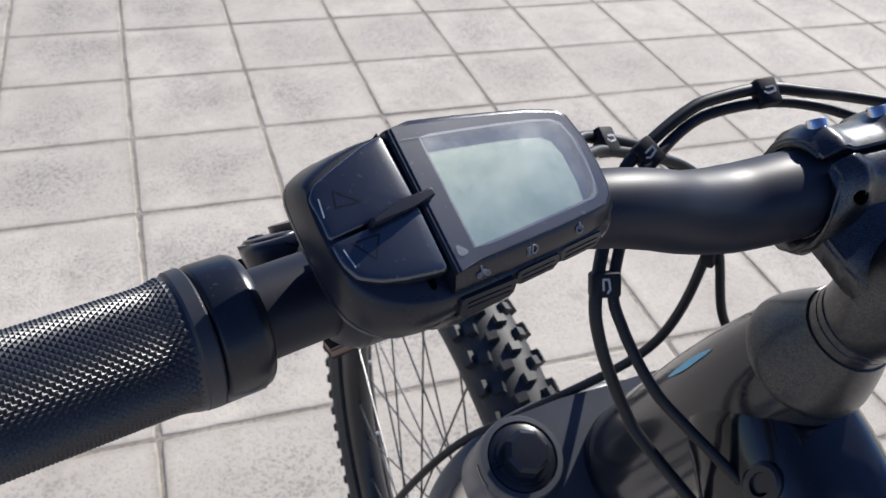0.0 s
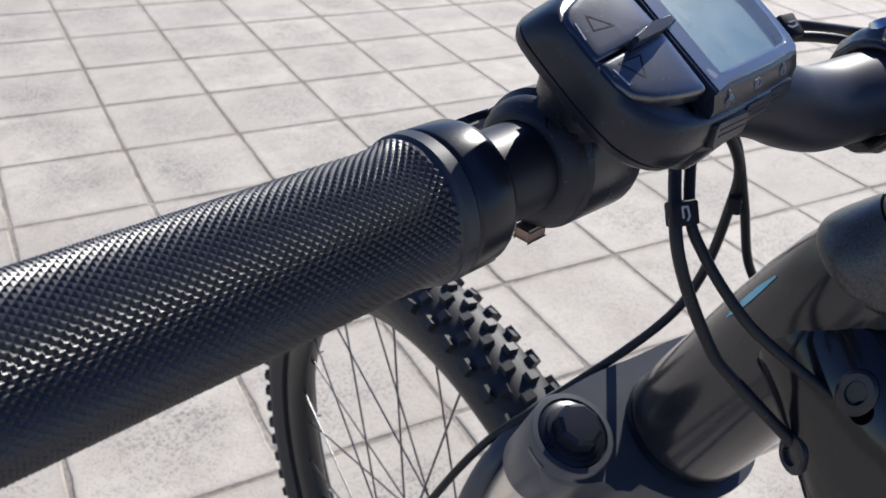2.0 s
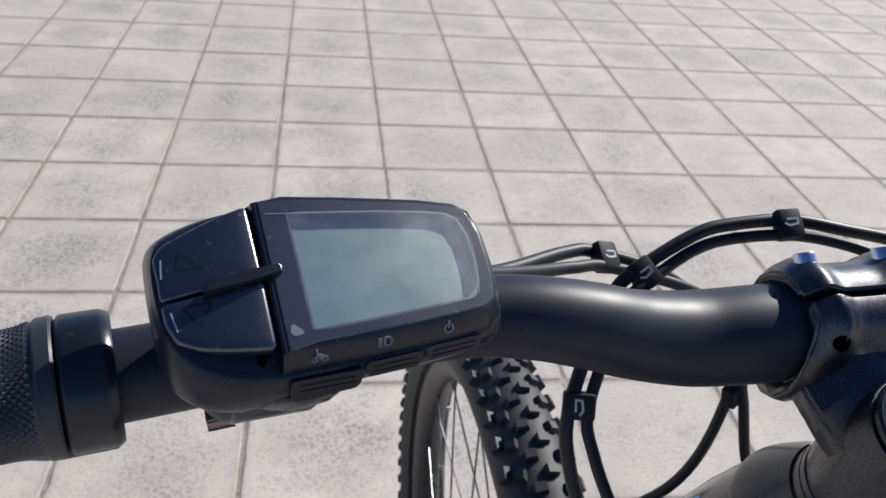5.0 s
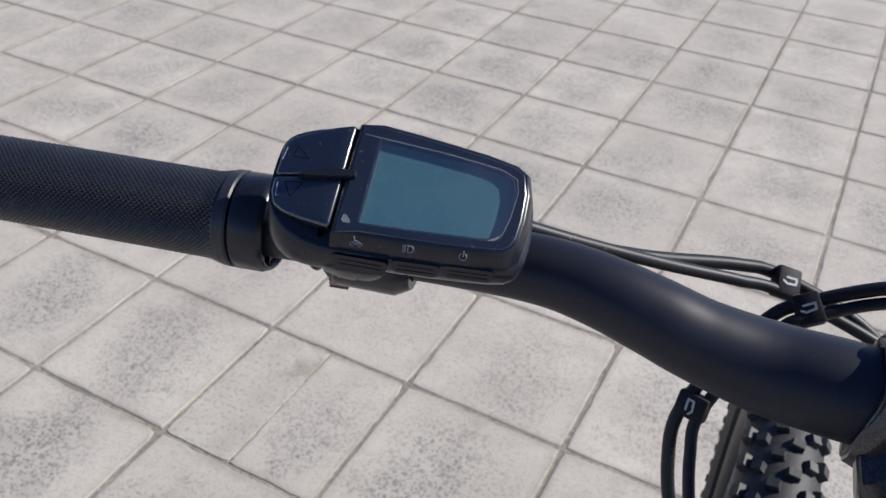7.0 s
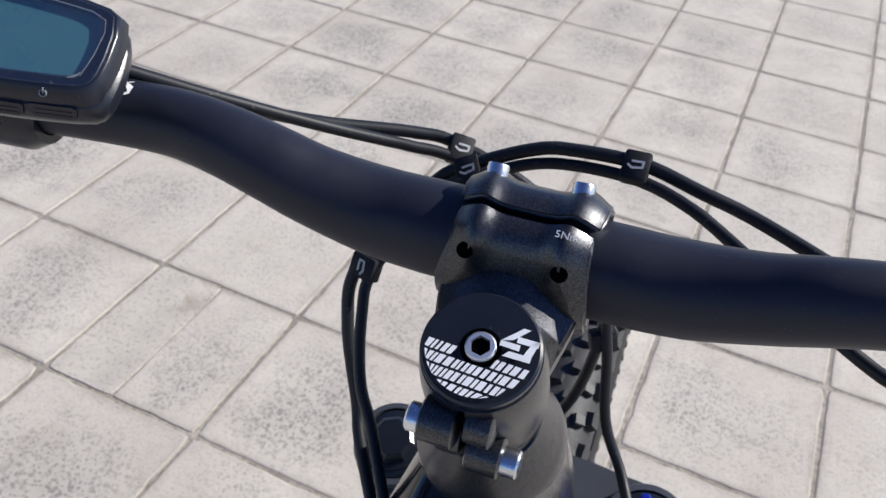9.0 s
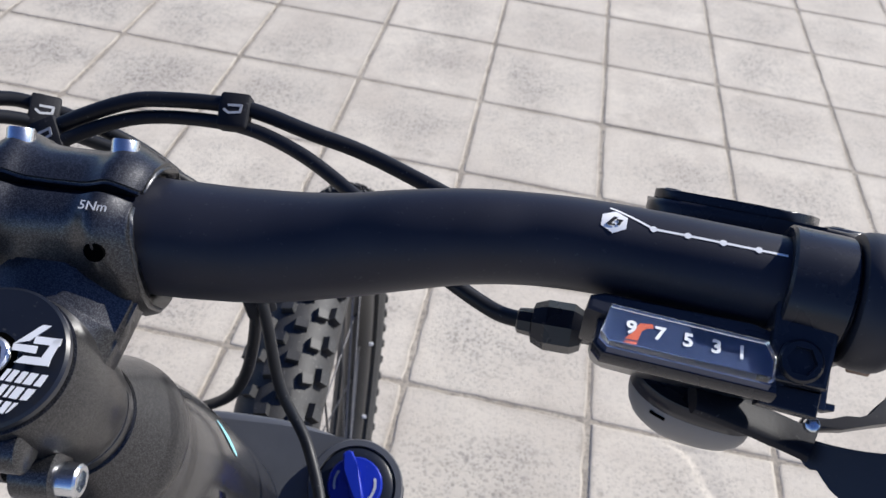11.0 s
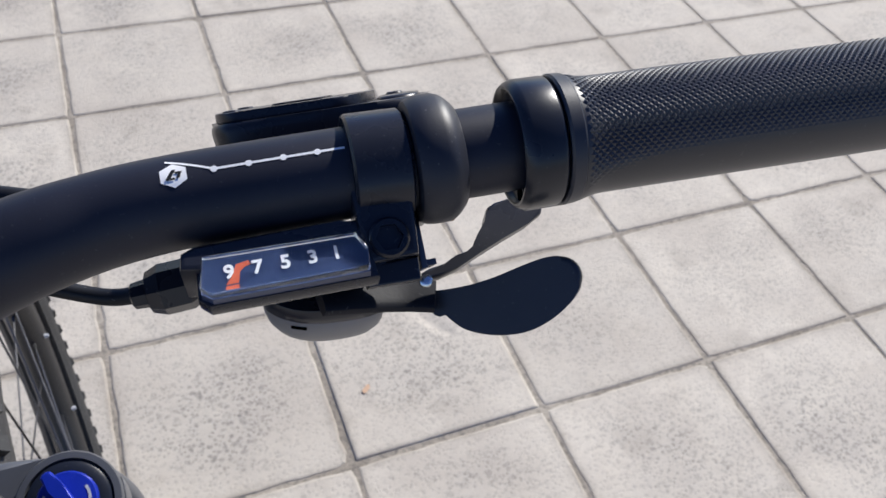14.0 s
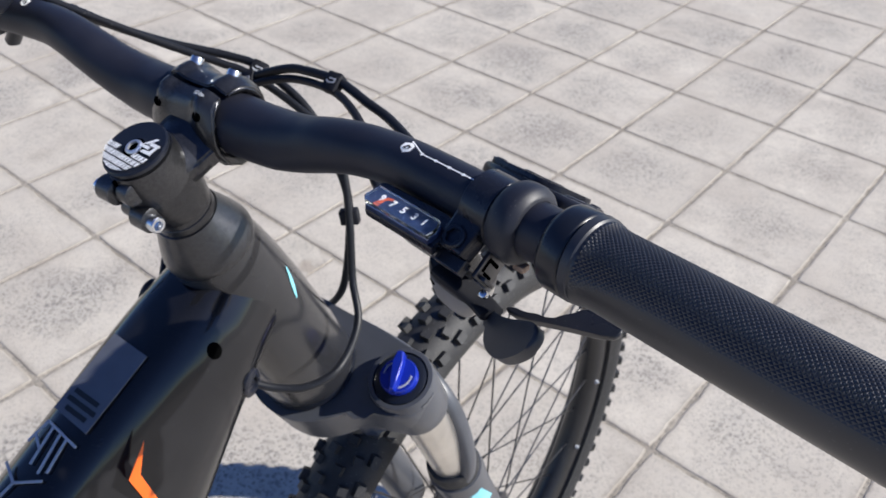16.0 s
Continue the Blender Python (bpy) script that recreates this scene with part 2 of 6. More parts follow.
M = {
    "paving": paving("concrete_paving"), "mortar": mortar("patching_mortar"), "sand": joint_sand("joint_sand"),
    "bar": dusty("satin_black_bar", (0.0130, 0.0145, 0.0235), 0.46, grain=2500.0, bump=0.07, dust=0.04, Specular_IOR_Level=0.34),
    "grip": dusty("black_rubber_grip", (0.015, 0.0162, 0.0215), 0.38, grain=1800.0, bump=0.03, dust=0.05, Specular_IOR_Level=0.66),
    "gloss": dusty("glossy_black_anodised", (0.009, 0.011, 0.017), 0.29, dust=0.06, bump=0.03, Specular_IOR_Level=0.45),
    "plastic": dusty("black_plastic", (0.0125, 0.0140, 0.0205), 0.28, grain=3200.0, bump=0.07, dust=0.06, Specular_IOR_Level=0.42),
    "button": dusty("smooth_black_button", (0.008, 0.011, 0.020), 0.30, bump=0.02, dust=0.14, Specular_IOR_Level=0.85, Coat_Weight=1.0, Coat_Roughness=0.24, Coat_IOR=1.55),
    "stem": stem_paint("speckled_black_stem"),
    # same paint as graphite; haze over the head tube is put into its paler colour
    "paint": dusty("haze_lightened_frame_paint", (0.0185, 0.0189, 0.0212), 0.24, 0.0, grain=2200.0, bump=0.03, dust=0.03, Specular_IOR_Level=0.25, Coat_Weight=0.7, Coat_Roughness=0.15),
    "graphite": dusty("graphite_frame_paint", (0.0075, 0.0078, 0.0095), 0.20, grain=2200.0, bump=0.03, dust=0.03, Specular_IOR_Level=0.2, Coat_Weight=0.7, Coat_Roughness=0.08),
    "fork": dusty("grey_fork_enamel", (0.062, 0.066, 0.076), 0.34, grain=1800.0, bump=0.06, dust=0.06),
    "steel": dusty("zinc_plated_steel", (0.62, 0.64, 0.67), 0.26, 1.0, bump=0.05, dust=0.1),
    "stanchion": dusty("brushed_stanchion", (0.66, 0.63, 0.58), 0.30, 0.9, bump=0.06, dust=0.1),
    "tyre": dusty("tyre_rubber", (0.020, 0.020, 0.021), 0.62, grain=700.0, bump=0.3, dust=0.4),
    "knob": dusty("tyre_tread_rubber", (0.020, 0.020, 0.021), 0.58, grain=500.0, bump=0.3, dust=0.35),
    "bolt": dusty("brushed_steel_bolt", (0.74, 0.75, 0.78), 0.42, 0.9, bump=0.05, dust=0.1),
    "rim": dusty("black_rim", (0.012, 0.012, 0.013), 0.40, bump=0.08, dust=0.2),
    "spoke": dusty("dark_spoke_steel", (0.10, 0.10, 0.105), 0.35, 1.0, dust=0.1),
    "cable": dusty("black_cable_jacket", (0.009, 0.010, 0.013), 0.48, grain=1500.0, bump=0.06, dust=0.15, Specular_IOR_Level=0.36),
    "blue": dusty("blue_anodised", (0.006, 0.022, 0.30), 0.28, 0.15, bump=0.05, dust=0.1),
    "white": dusty("white_print", (0.78, 0.78, 0.77), 0.45, bump=0.05, dust=0.0),
    "grey_print": dusty("pale_grey_print", (0.42, 0.43, 0.45), 0.45, bump=0.05, dust=0.0),
    "digit": dusty("off_white_print", (0.62, 0.63, 0.65), 0.45, bump=0.05, dust=0.0),
    "faint": dusty("faint_grey_print", (0.105, 0.112, 0.135), 0.40, bump=0.05, dust=0.0),
    "orange": dusty("orange_paint", (0.85, 0.13, 0.012), 0.4, bump=0.05, dust=0.0),
    "pointer": dusty("red_orange_pointer", (0.50, 0.09, 0.03), 0.4, bump=0.05, dust=0.0),
    "cyan": dusty("pale_cyan_paint", (0.22, 0.58, 0.66), 0.4, bump=0.05, dust=0.0),
    "faint_icon": dusty("dim_grey_print", (0.24, 0.25, 0.27), 0.45, bump=0.05, dust=0.0),
    "dark_line": dusty("engraved_black", (0.004, 0.004, 0.005), 0.5, bump=0.05, dust=0.0),
    "screen": screen_film("scuffed_clear_cover"), "lcd": lcd("grey_green_lcd"),
    "window": Nodes("clear_plastic_window", (0.80, 0.86, 0.95), 0.06, Transmission_Weight=1.0, IOR=1.45).mat,
    "plate": dusty("blue_black_plate", (0.022, 0.036, 0.082), 0.30, bump=0.02, dust=0.1),
    "film": Nodes("clear_film_edge", (0.55, 0.58, 0.60), 0.25, Alpha=0.16).mat,
    "matte": dusty("matte_black_plastic", (0.011, 0.0115, 0.015), 0.62, dust=0.1, Specular_IOR_Level=0.22),
    "anodised": dusty("dull_black_anodised", (0.0130, 0.0148, 0.0225), 0.47, grain=2600.0, bump=0.08, dust=0.12, Specular_IOR_Level=0.42),
    "leaf": dusty("dry_leaf", (0.48, 0.31, 0.20), 0.7, dust=0.2),
    "resin": dusty("dull_grey_resin", (0.20, 0.19, 0.18), 0.42, grain=1800.0, bump=0.08, dust=0.1, Specular_IOR_Level=0.4),
    "satin": dusty("satin_black_plastic", (0.024, 0.026, 0.033), 0.42, grain=2600.0, bump=0.05, dust=0.06, Specular_IOR_Level=0.5),
    # flat black that puts the shade inside holes, slots and gaps into colour
    "void": Nodes("opening_shade_black", (0.002, 0.002, 0.002), 1.0, Specular_IOR_Level=0.0).mat,
    "amber": dusty("amber_clear_plastic", (0.30, 0.20, 0.14), 0.12, bump=0.02, dust=0.1),
}

# ---- mesh helpers ----
UPRIGHT = Matrix.Translation((0, 0, 0.945)) @ Matrix.Rotation(radians(-1.0), 4, "Y") @ Matrix.Translation((0, 0, -0.945))
LEAN = Matrix.Translation((0, 0, 0.945)) @ Matrix.Rotation(radians(-2.06), 4, "Y") @ Matrix.Translation((0, 0, -0.945))


def part(name, bm, material, parent=None, label="", m=None, sharp=35.0):
    """Links a bmesh as one mesh object under a thing or a part."""
    if m is not None:
        bm.transform(m)
    bmesh.ops.recalc_face_normals(bm, faces=bm.faces)
    me = bpy.data.meshes.new(name)
    bm.to_mesh(me)
    bm.free()
    me.materials.append(material)
    for p in me.polygons:
        p.use_smooth = True
    me.set_sharp_from_angle(angle=radians(sharp))
    ob = new(name, me)
    ob.parent = parent
    return tagged(ob, label)


def spline(points, steps=8):
    """A smooth line through the points (Catmull-Rom)."""
    p = [Vector(q) for q in points]
    p = [2 * p[0] - p[1]] + p + [2 * p[-1] - p[-2]]
    out = []
    for i in range(1, len(p) - 2):
        a, b, c, d = p[i - 1:i + 3]
        for k in range(steps):
            t = k / steps
            out.append(0.5 * (2 * b + (c - a) * t + (2 * a - 5 * b + 4 * c - d) * t * t + (3 * b - a - 3 * c + d) * t ** 3))
    return out + [p[-2]]


def lerp_table(table, x):
    for (a, va), (b, vb) in zip(table, table[1:]):
        if x <= b:
            k = (x - a) / (b - a)
            return va + (vb - va) * max(0.0, k)
    return table[-1][1]


def sweep(bm, line, radii, segs=24, power=2.0, side=None, caps=True):
    """A tube along a line. radii: one number, or for each point a number or (across, up); power over 2 squares the section."""
    n, rings, ref = len(line), [], Vector(side) if side else None
    for i, p in enumerate(line):
        t = (line[min(i + 1, n - 1)] - line[max(i - 1, 0)]).normalized()
        if ref is None:
            ref = t.orthogonal()
        ref = (ref - t * ref.dot(t)).normalized()
        up = t.cross(ref)
        r = radii if isinstance(radii, (int, float)) else radii[i]
        ra, rb = r if isinstance(r, tuple) else (r, r)
        ring = []
        for k in range(segs):
            a = 2 * math.pi * k / segs
            c, s = math.cos(a), math.sin(a)
            c, s = math.copysign(abs(c) ** (2 / power), c), math.copysign(abs(s) ** (2 / power), s)
            ring.append(bm.verts.new(p + ref * (c * ra) + up * (s * rb)))
        rings.append(ring)
    for a, b in zip(rings, rings[1:]):
        for k in range(segs):
            bm.faces.new((a[k], a[(k + 1) % segs], b[(k + 1) % segs], b[k]))
    if caps:
        bm.faces.new(rings[0][::-1]), bm.faces.new(rings[-1])
    return bm


def lathe(bm, profile, origin, axis, segs=40, closed=False):
    """Turns (along, radius) pairs about an axis."""
    o, a = Vector(origin), Vector(axis).normalized()
    u = a.orthogonal().normalized()
    w = a.cross(u)
    rings = []
    for s, r in profile:
        rings.append([bm.verts.new(o + a * s + (u * math.cos(2 * math.pi * k / segs) + w * math.sin(2 * math.pi * k / segs)) * r) for k in range(segs)])
    pairs = list(zip(rings, rings[1:])) + ([(rings[-1], rings[0])] if closed else [])
    for p, q in pairs:
        for k in range(segs):
            bm.faces.new((p[k], p[(k + 1) % segs], q[(k + 1) % segs], q[k]))
    if not closed:
        bm.faces.new(rings[0][::-1]), bm.faces.new(rings[-1])
    return bm


def soften(outline, times=2):
    """Cuts the corners of a closed outline."""
    for _ in range(times):
        out = []
        for (ax, ay), (bx, by) in zip(outline, outline[1:] + outline[:1]):
            out += [(ax * 0.75 + bx * 0.25, ay * 0.75 + by * 0.25), (ax * 0.25 + bx * 0.75, ay * 0.25 + by * 0.75)]
        outline = out
    return outline


def prism(bm, outline, axes, low, high, edge=0.0, taper=1.0, segs=2):
    """An outline (metres, in the plane of axes = origin, u, v, n) raised from low to high, its edges rounded."""
    o, u, v, n = axes
    cx, cy = sum(p[0] for p in outline) / len(outline), sum(p[1] for p in outline) / len(outline)
    top = [bm.verts.new(o + u * a + v * b + n * high) for a, b in outline]
    bot = [bm.verts.new(o + u * (cx + (a - cx) * taper) + v * (cy + (b - cy) * taper) + n * low) for a, b in outline]
    k = len(outline)
    f_top, f_bot = bm.faces.new(top), bm.faces.new(bot[::-1])
    for i in range(k):
        bm.faces.new((top[i], bot[i], bot[(i + 1) % k], top[(i + 1) % k]))
    if edge:
        rim = list(f_top.edges) + list(f_bot.edges)
        bmesh.ops.bevel(bm, geom=rim, offset=edge, segments=segs, affect="EDGES", profile=0.5)
        flat = [f for f in bm.faces if len(f.verts) >= k]
        for f in flat:
            bmesh.ops.inset_region(bm, faces=[f], thickness=edge * 0.3, use_even_offset=True)
    return bm


def inset(outline, d):
    """Moves a closed outline inwards by d."""
    area = sum(ax * by - bx * ay for (ax, ay), (bx, by) in zip(outline, outline[1:] + outline[:1]))
    turn, out, n = (1 if area > 0 else -1), [], len(outline)
    for i, (x, y) in enumerate(outline):
        (px, py), (qx, qy) = outline[i - 1], outline[(i + 1) % n]
        tx, ty = qx - px, qy - py
        k = math.hypot(tx, ty) or 1.0
        out.append((x - ty / k * d * turn, y + tx / k * d * turn))
    return out


def shrink(outline, d):
    """Narrows an outline by d on every side."""
    xs, ys = [p[0] for p in outline], [p[1] for p in outline]
    cx, cy, hx, hy = (max(xs) + min(xs)) / 2, (max(ys) + min(ys)) / 2, (max(xs) - min(xs)) / 2, (max(ys) - min(ys)) / 2
    return [(cx + (x - cx) * (1 - d / hx), cy + (y - cy) * (1 - d / hy)) for x, y in outline]


def rounded(outline, r, steps=4):
    """Fillets the corners of a closed outline."""
    out, n = [], len(outline)
    for i in range(n):
        p, a, b = Vector(outline[i]), Vector(outline[i - 1]), Vector(outline[(i + 1) % n])
        k = min(r, (a - p).length * 0.45, (b - p).length * 0.45)
        s, e = p + (a - p).normalized() * k, p + (b - p).normalized() * k
        for q in range(steps + 1):
            f = q / steps
            c = s * (1 - f) ** 2 + p * 2 * f * (1 - f) + e * f * f
            out.append((c.x, c.y))
    return out


def loft(bm, axes, rings):
    """Joins outlines of equal length, given as (outline, height), into a closed form."""
    o, u, v, n = axes
    made = [[bm.verts.new(o + u * a + v * b + n * h) for a, b in ring] for ring, h in rings]
    k = len(made[0])
    for p, q in zip(made, made[1:]):
        for i in range(k):
            bm.faces.new((p[i], p[(i + 1) % k], q[(i + 1) % k], q[i]))
    bm.faces.new(made[0][::-1]), bm.faces.new(made[-1])
    return bm


def block(bm, axes, size, at=(0, 0, 0), edge=0.0005, segs=2):
    """A box with rounded edges; at: its middle, in the axes."""
    o, u, v, n = axes
    c = o + u * at[0] + v * at[1] + n * at[2]
    made = bmesh.ops.create_cube(bm, size=1.0)["verts"]
    for w in made:
        x, y, z = w.co
        w.co = c + u * (x * size[0]) + v * (y * size[1]) + n * (z * size[2])
    if edge:
        edges = list({e for w in made for e in w.link_edges})
        bmesh.ops.bevel(bm, geom=edges, offset=edge, segments=segs, affect="EDGES", profile=0.5)
    return bm


def frame_of(o, u, v):
    u = Vector(u).normalized()
    v = Vector(v)
    v = (v - u * v.dot(u)).normalized()
    return Vector(o), u, v, u.cross(v)


def stroke(bm, axes, points, width, low, high):
    """A flat line of the given width on the plane of axes."""
    for (ax, ay), (bx, by) in zip(points, points[1:]):
        dx, dy = bx - ax, by - ay
        k = math.hypot(dx, dy)
        px, py, ex, ey = -dy / k * width / 2, dx / k * width / 2, dx / k * width * 0.25, dy / k * width * 0.25
        prism(bm, [(ax - px - ex, ay - py - ey), (bx - px + ex, by - py + ey), (bx + px + ex, by + py + ey), (ax + px - ex, ay + py - ey)], axes, low, high)
    return bm


def ring_points(r, at=(0, 0), start=0, stop=360, n=20):
    return [(at[0] + r * math.cos(radians(start + (stop - start) * k / n)), at[1] + r * math.sin(radians(start + (stop - start) * k / n))) for k in range(n + 1)]


def letters(text, size, axes, at, lift, depth=0.0001, bold=0.0):
    """Raised letters in the built-in font, centred at a place on the plane of axes."""
    data = bpy.data.curves.new("letters", "FONT")
    data.body, data.size, data.extrude, data.align_x, data.align_y = text, size, depth, "CENTER", "CENTER"
    data.resolution_u, data.offset = 3, bold
    ob = new("letters", data)
    me = bpy.data.meshes.new_from_object(ob)
    bpy.data.objects.remove(ob), bpy.data.curves.remove(data)
    bm = bmesh.new()
    bm.from_mesh(me)
    bpy.data.meshes.remove(me)
    o, u, v, n = axes
    o = o + u * at[0] + v * at[1] + n * lift
    bm.transform(Matrix(((u.x, v.x, n.x, o.x), (u.y, v.y, n.y, o.y), (u.z, v.z, n.z, o.z), (0, 0, 0, 1))))
    return bm


def socket_bolt(name, at, axis, r, h, parent, material=None, m=None, label="", hole=0.55):
    """A cap screw with a hexagon socket; at: the middle of its head's top."""
    a = Vector(axis).normalized()
    bm = bmesh.new()
    lathe(bm, [(-h, r), (-0.1 * h, r), (0, r * 0.88), (0, r * hole), (-0.55 * h, r * hole * 0.96), (-0.6 * h, 0.0001)], at, a, 24)
    # flatten the socket into a hexagon
    o = Vector(at)
    u = a.orthogonal().normalized()
    w = a.cross(u)
    for v in bm.verts:
        d = v.co - o
        x, y = d.dot(u), d.dot(w)
        k = math.hypot(x, y)
        if 0.001 * r < k < r * 0.7:
            ang = math.atan2(y, x) % (math.pi / 3) - math.pi / 6
            f = 0.9 / math.cos(ang)
            v.co += (u * x + w * y) * (f - 1)
    return part(name, bm, material or M["steel"], parent, label, m)


# ---- the bicycle ----
bicycle = tagged(new("bicycle"), "dark grey electric mountain bike with black cockpit, standing on paving", "bicycle")


# half a bar: distance from the middle, then (ahead, up) on the rider's left and on the right, and the tube's radius
BAR = [(0.0, (0.0090, 0.9448), (0.0090, 0.9448), 0.0152), (0.030, (0.0091, 0.9447), (0.0090, 0.9446), 0.0152), (0.050, (0.0096, 0.9450), (0.0092, 0.9455), 0.0147),
       (0.070, (0.0066, 0.9509), (0.0076, 0.9504), 0.0132), (0.085, (0.0045, 0.9572), (0.0061, 0.9557), 0.0125), (0.100, (0.0040, 0.9616), (0.0063, 0.9591), 0.0118),
       (0.115, (0.0045, 0.9635), (0.0063, 0.9608), 0.0113), (0.130, (0.0038, 0.9639), (0.0042, 0.9626), 0.0111), (0.150, (0.0003, 0.9649), (0.0009, 0.9635), 0.0111),
       (0.180, (-0.0058, 0.9661), (-0.0046, 0.9646), 0.0111), (0.220, (-0.0142, 0.9677), (-0.0126, 0.9664), 0.0111), (0.300, (-0.0301, 0.9715), (-0.0302, 0.9694), 0.0111),
       (0.352, (-0.0404, 0.9740), (-0.0416, 0.9716), 0.0111)]
BAR_R = [(x, r) for x, _, _, r in BAR]
bar_line = spline([Vector((-x, *a)) for x, a, _, _ in BAR[:0:-1]] + [Vector((x, *b)) for x, _, b, _ in BAR], 8)
bm = sweep(bmesh.new(), bar_line, [lerp_table(BAR_R, abs(p.x)) for p in bar_line], 40, side=(0, 0, 1))
handlebar = part("handlebar", bm, M["bar"], bicycle, "satin black riser handlebar", LEAN)


def on_bar(x):
    """Centre and direction of the bar at x, in its own upright frame."""
    best = min(range(1, len(bar_line) - 1), key=lambda i: abs(bar_line[i].x - x))
    i = best if bar_line[best].x <= x else best - 1
    a, b = bar_line[i], bar_line[i + 1]
    k = (x - a.x) / (b.x - a.x)
    return a + (b - a) * k, (b - a).normalized()


def decal(side):
    """White hexagon badge and dotted scale on the bar's upper rear face."""
    def at(x, turn, lift=0.00015):
        c, d = on_bar(side * x)
        r = lerp_table(BAR_R, x) + lift
        up = Vector((0, 0, 1))
        up = (up - d * up.dot(d)).normalized()
        back = (Vector((0, -1, 0)) - d * Vector((0, -1, 0)).dot(d)).normalized()
        return c + (up * math.cos(turn) + back * math.sin(turn)) * r
    base = 0.30

    def patch(points, bmx):
        r = 0.0111
        n = len(points)
        cx, cy = sum(p[0] for p in points) / n, sum(p[1] for p in points) / n
        points = [(a[0] + (b[0] - a[0]) * q / 3, a[1] + (b[1] - a[1]) * q / 3) for a, b in zip(points, points[1:] + points[:1]) for q in range(3)]
        n = len(points)
        rings = [[bmx.verts.new(at(0.1344 + cx + (px - cx) * g, base - (cy + (py - cy) * g) / r)) for px, py in points] for g in (1.0, 0.75, 0.5, 0.25)]
        mid = bmx.verts.new(at(0.1344 + cx, base - cy / r))
        for a, b in zip(rings, rings[1:]):
            for i in range(n):
                bmx.faces.new((a[i], a[(i + 1) % n], b[(i + 1) % n], b[i]))
        for i in range(n):
            bmx.faces.new((mid, rings[-1][i], rings[-1][(i + 1) % n]))

    hexa = bmesh.new()
    patch([(0.0031 * math.cos(radians(30 + 60 * k)), 0.0004 + 0.0031 * math.sin(radians(30 + 60 * k))) for k in range(6)], hexa)
    part("badge", hexa, M["white"], handlebar, "small white hexagon badge", LEAN)
    mark = bmesh.new()
    for pts in ([(-0.0016, -0.0004), (-0.0002, 0.0016), (0.0006, 0.0016), (-0.0006, -0.0004)], [(-0.0016, -0.0004), (0.0002, -0.0004), (0.0002, -0.0009), (-0.0016, -0.0009)],
                [(0.0002, 0.0010), (0.0018, 0.0010), (0.0018, 0.0005), (0.0004, 0.0005)], [(0.0018, 0.0010), (0.0012, -0.0006), (0.0005, -0.0006), (0.0011, 0.0008)]):
        top = [mark.verts.new(at(0.1344 + a, base - b / 0.0111, 0.00035)) for a, b in pts]
        mark.faces.new(top)
    part("badge_mark", mark, M["dark_line"], handlebar, "", LEAN)
    line = bmesh.new()

    def bar_strip(a, b, w):
        n = 10
        rows = []
        for i in range(n + 1):
            x, y = a[0] + (b[0] - a[0]) * i / n, a[1] + (b[1] - a[1]) * i / n
            rows.append((line.verts.new(at(0.1344 + x, base - (y + w / 2) / 0.0111)), line.verts.new(at(0.1344 + x, base - (y - w / 2) / 0.0111))))
        for p, q in zip(rows, rows[1:]):
            line.faces.new((p[0], p[1], q[1], q[0]))
    bar_strip((-0.0014, 0.0046), (0.0085, 0.0002), 0.0006)
    bar_strip((0.0085, 0.0002), (0.0375, 0.0002), 0.0006)
    for k in range(4):
        patch([(0.0085 + 0.0076 * k + 0.0008 * math.cos(t), 0.0002 + 0.0008 * math.sin(t)) for t in [2 * math.pi * q / 12 for q in range(12)]], line)
    part("scale_line", line, M["white"], handlebar, "white dotted scale line", LEAN)


decal(1), decal(-1)


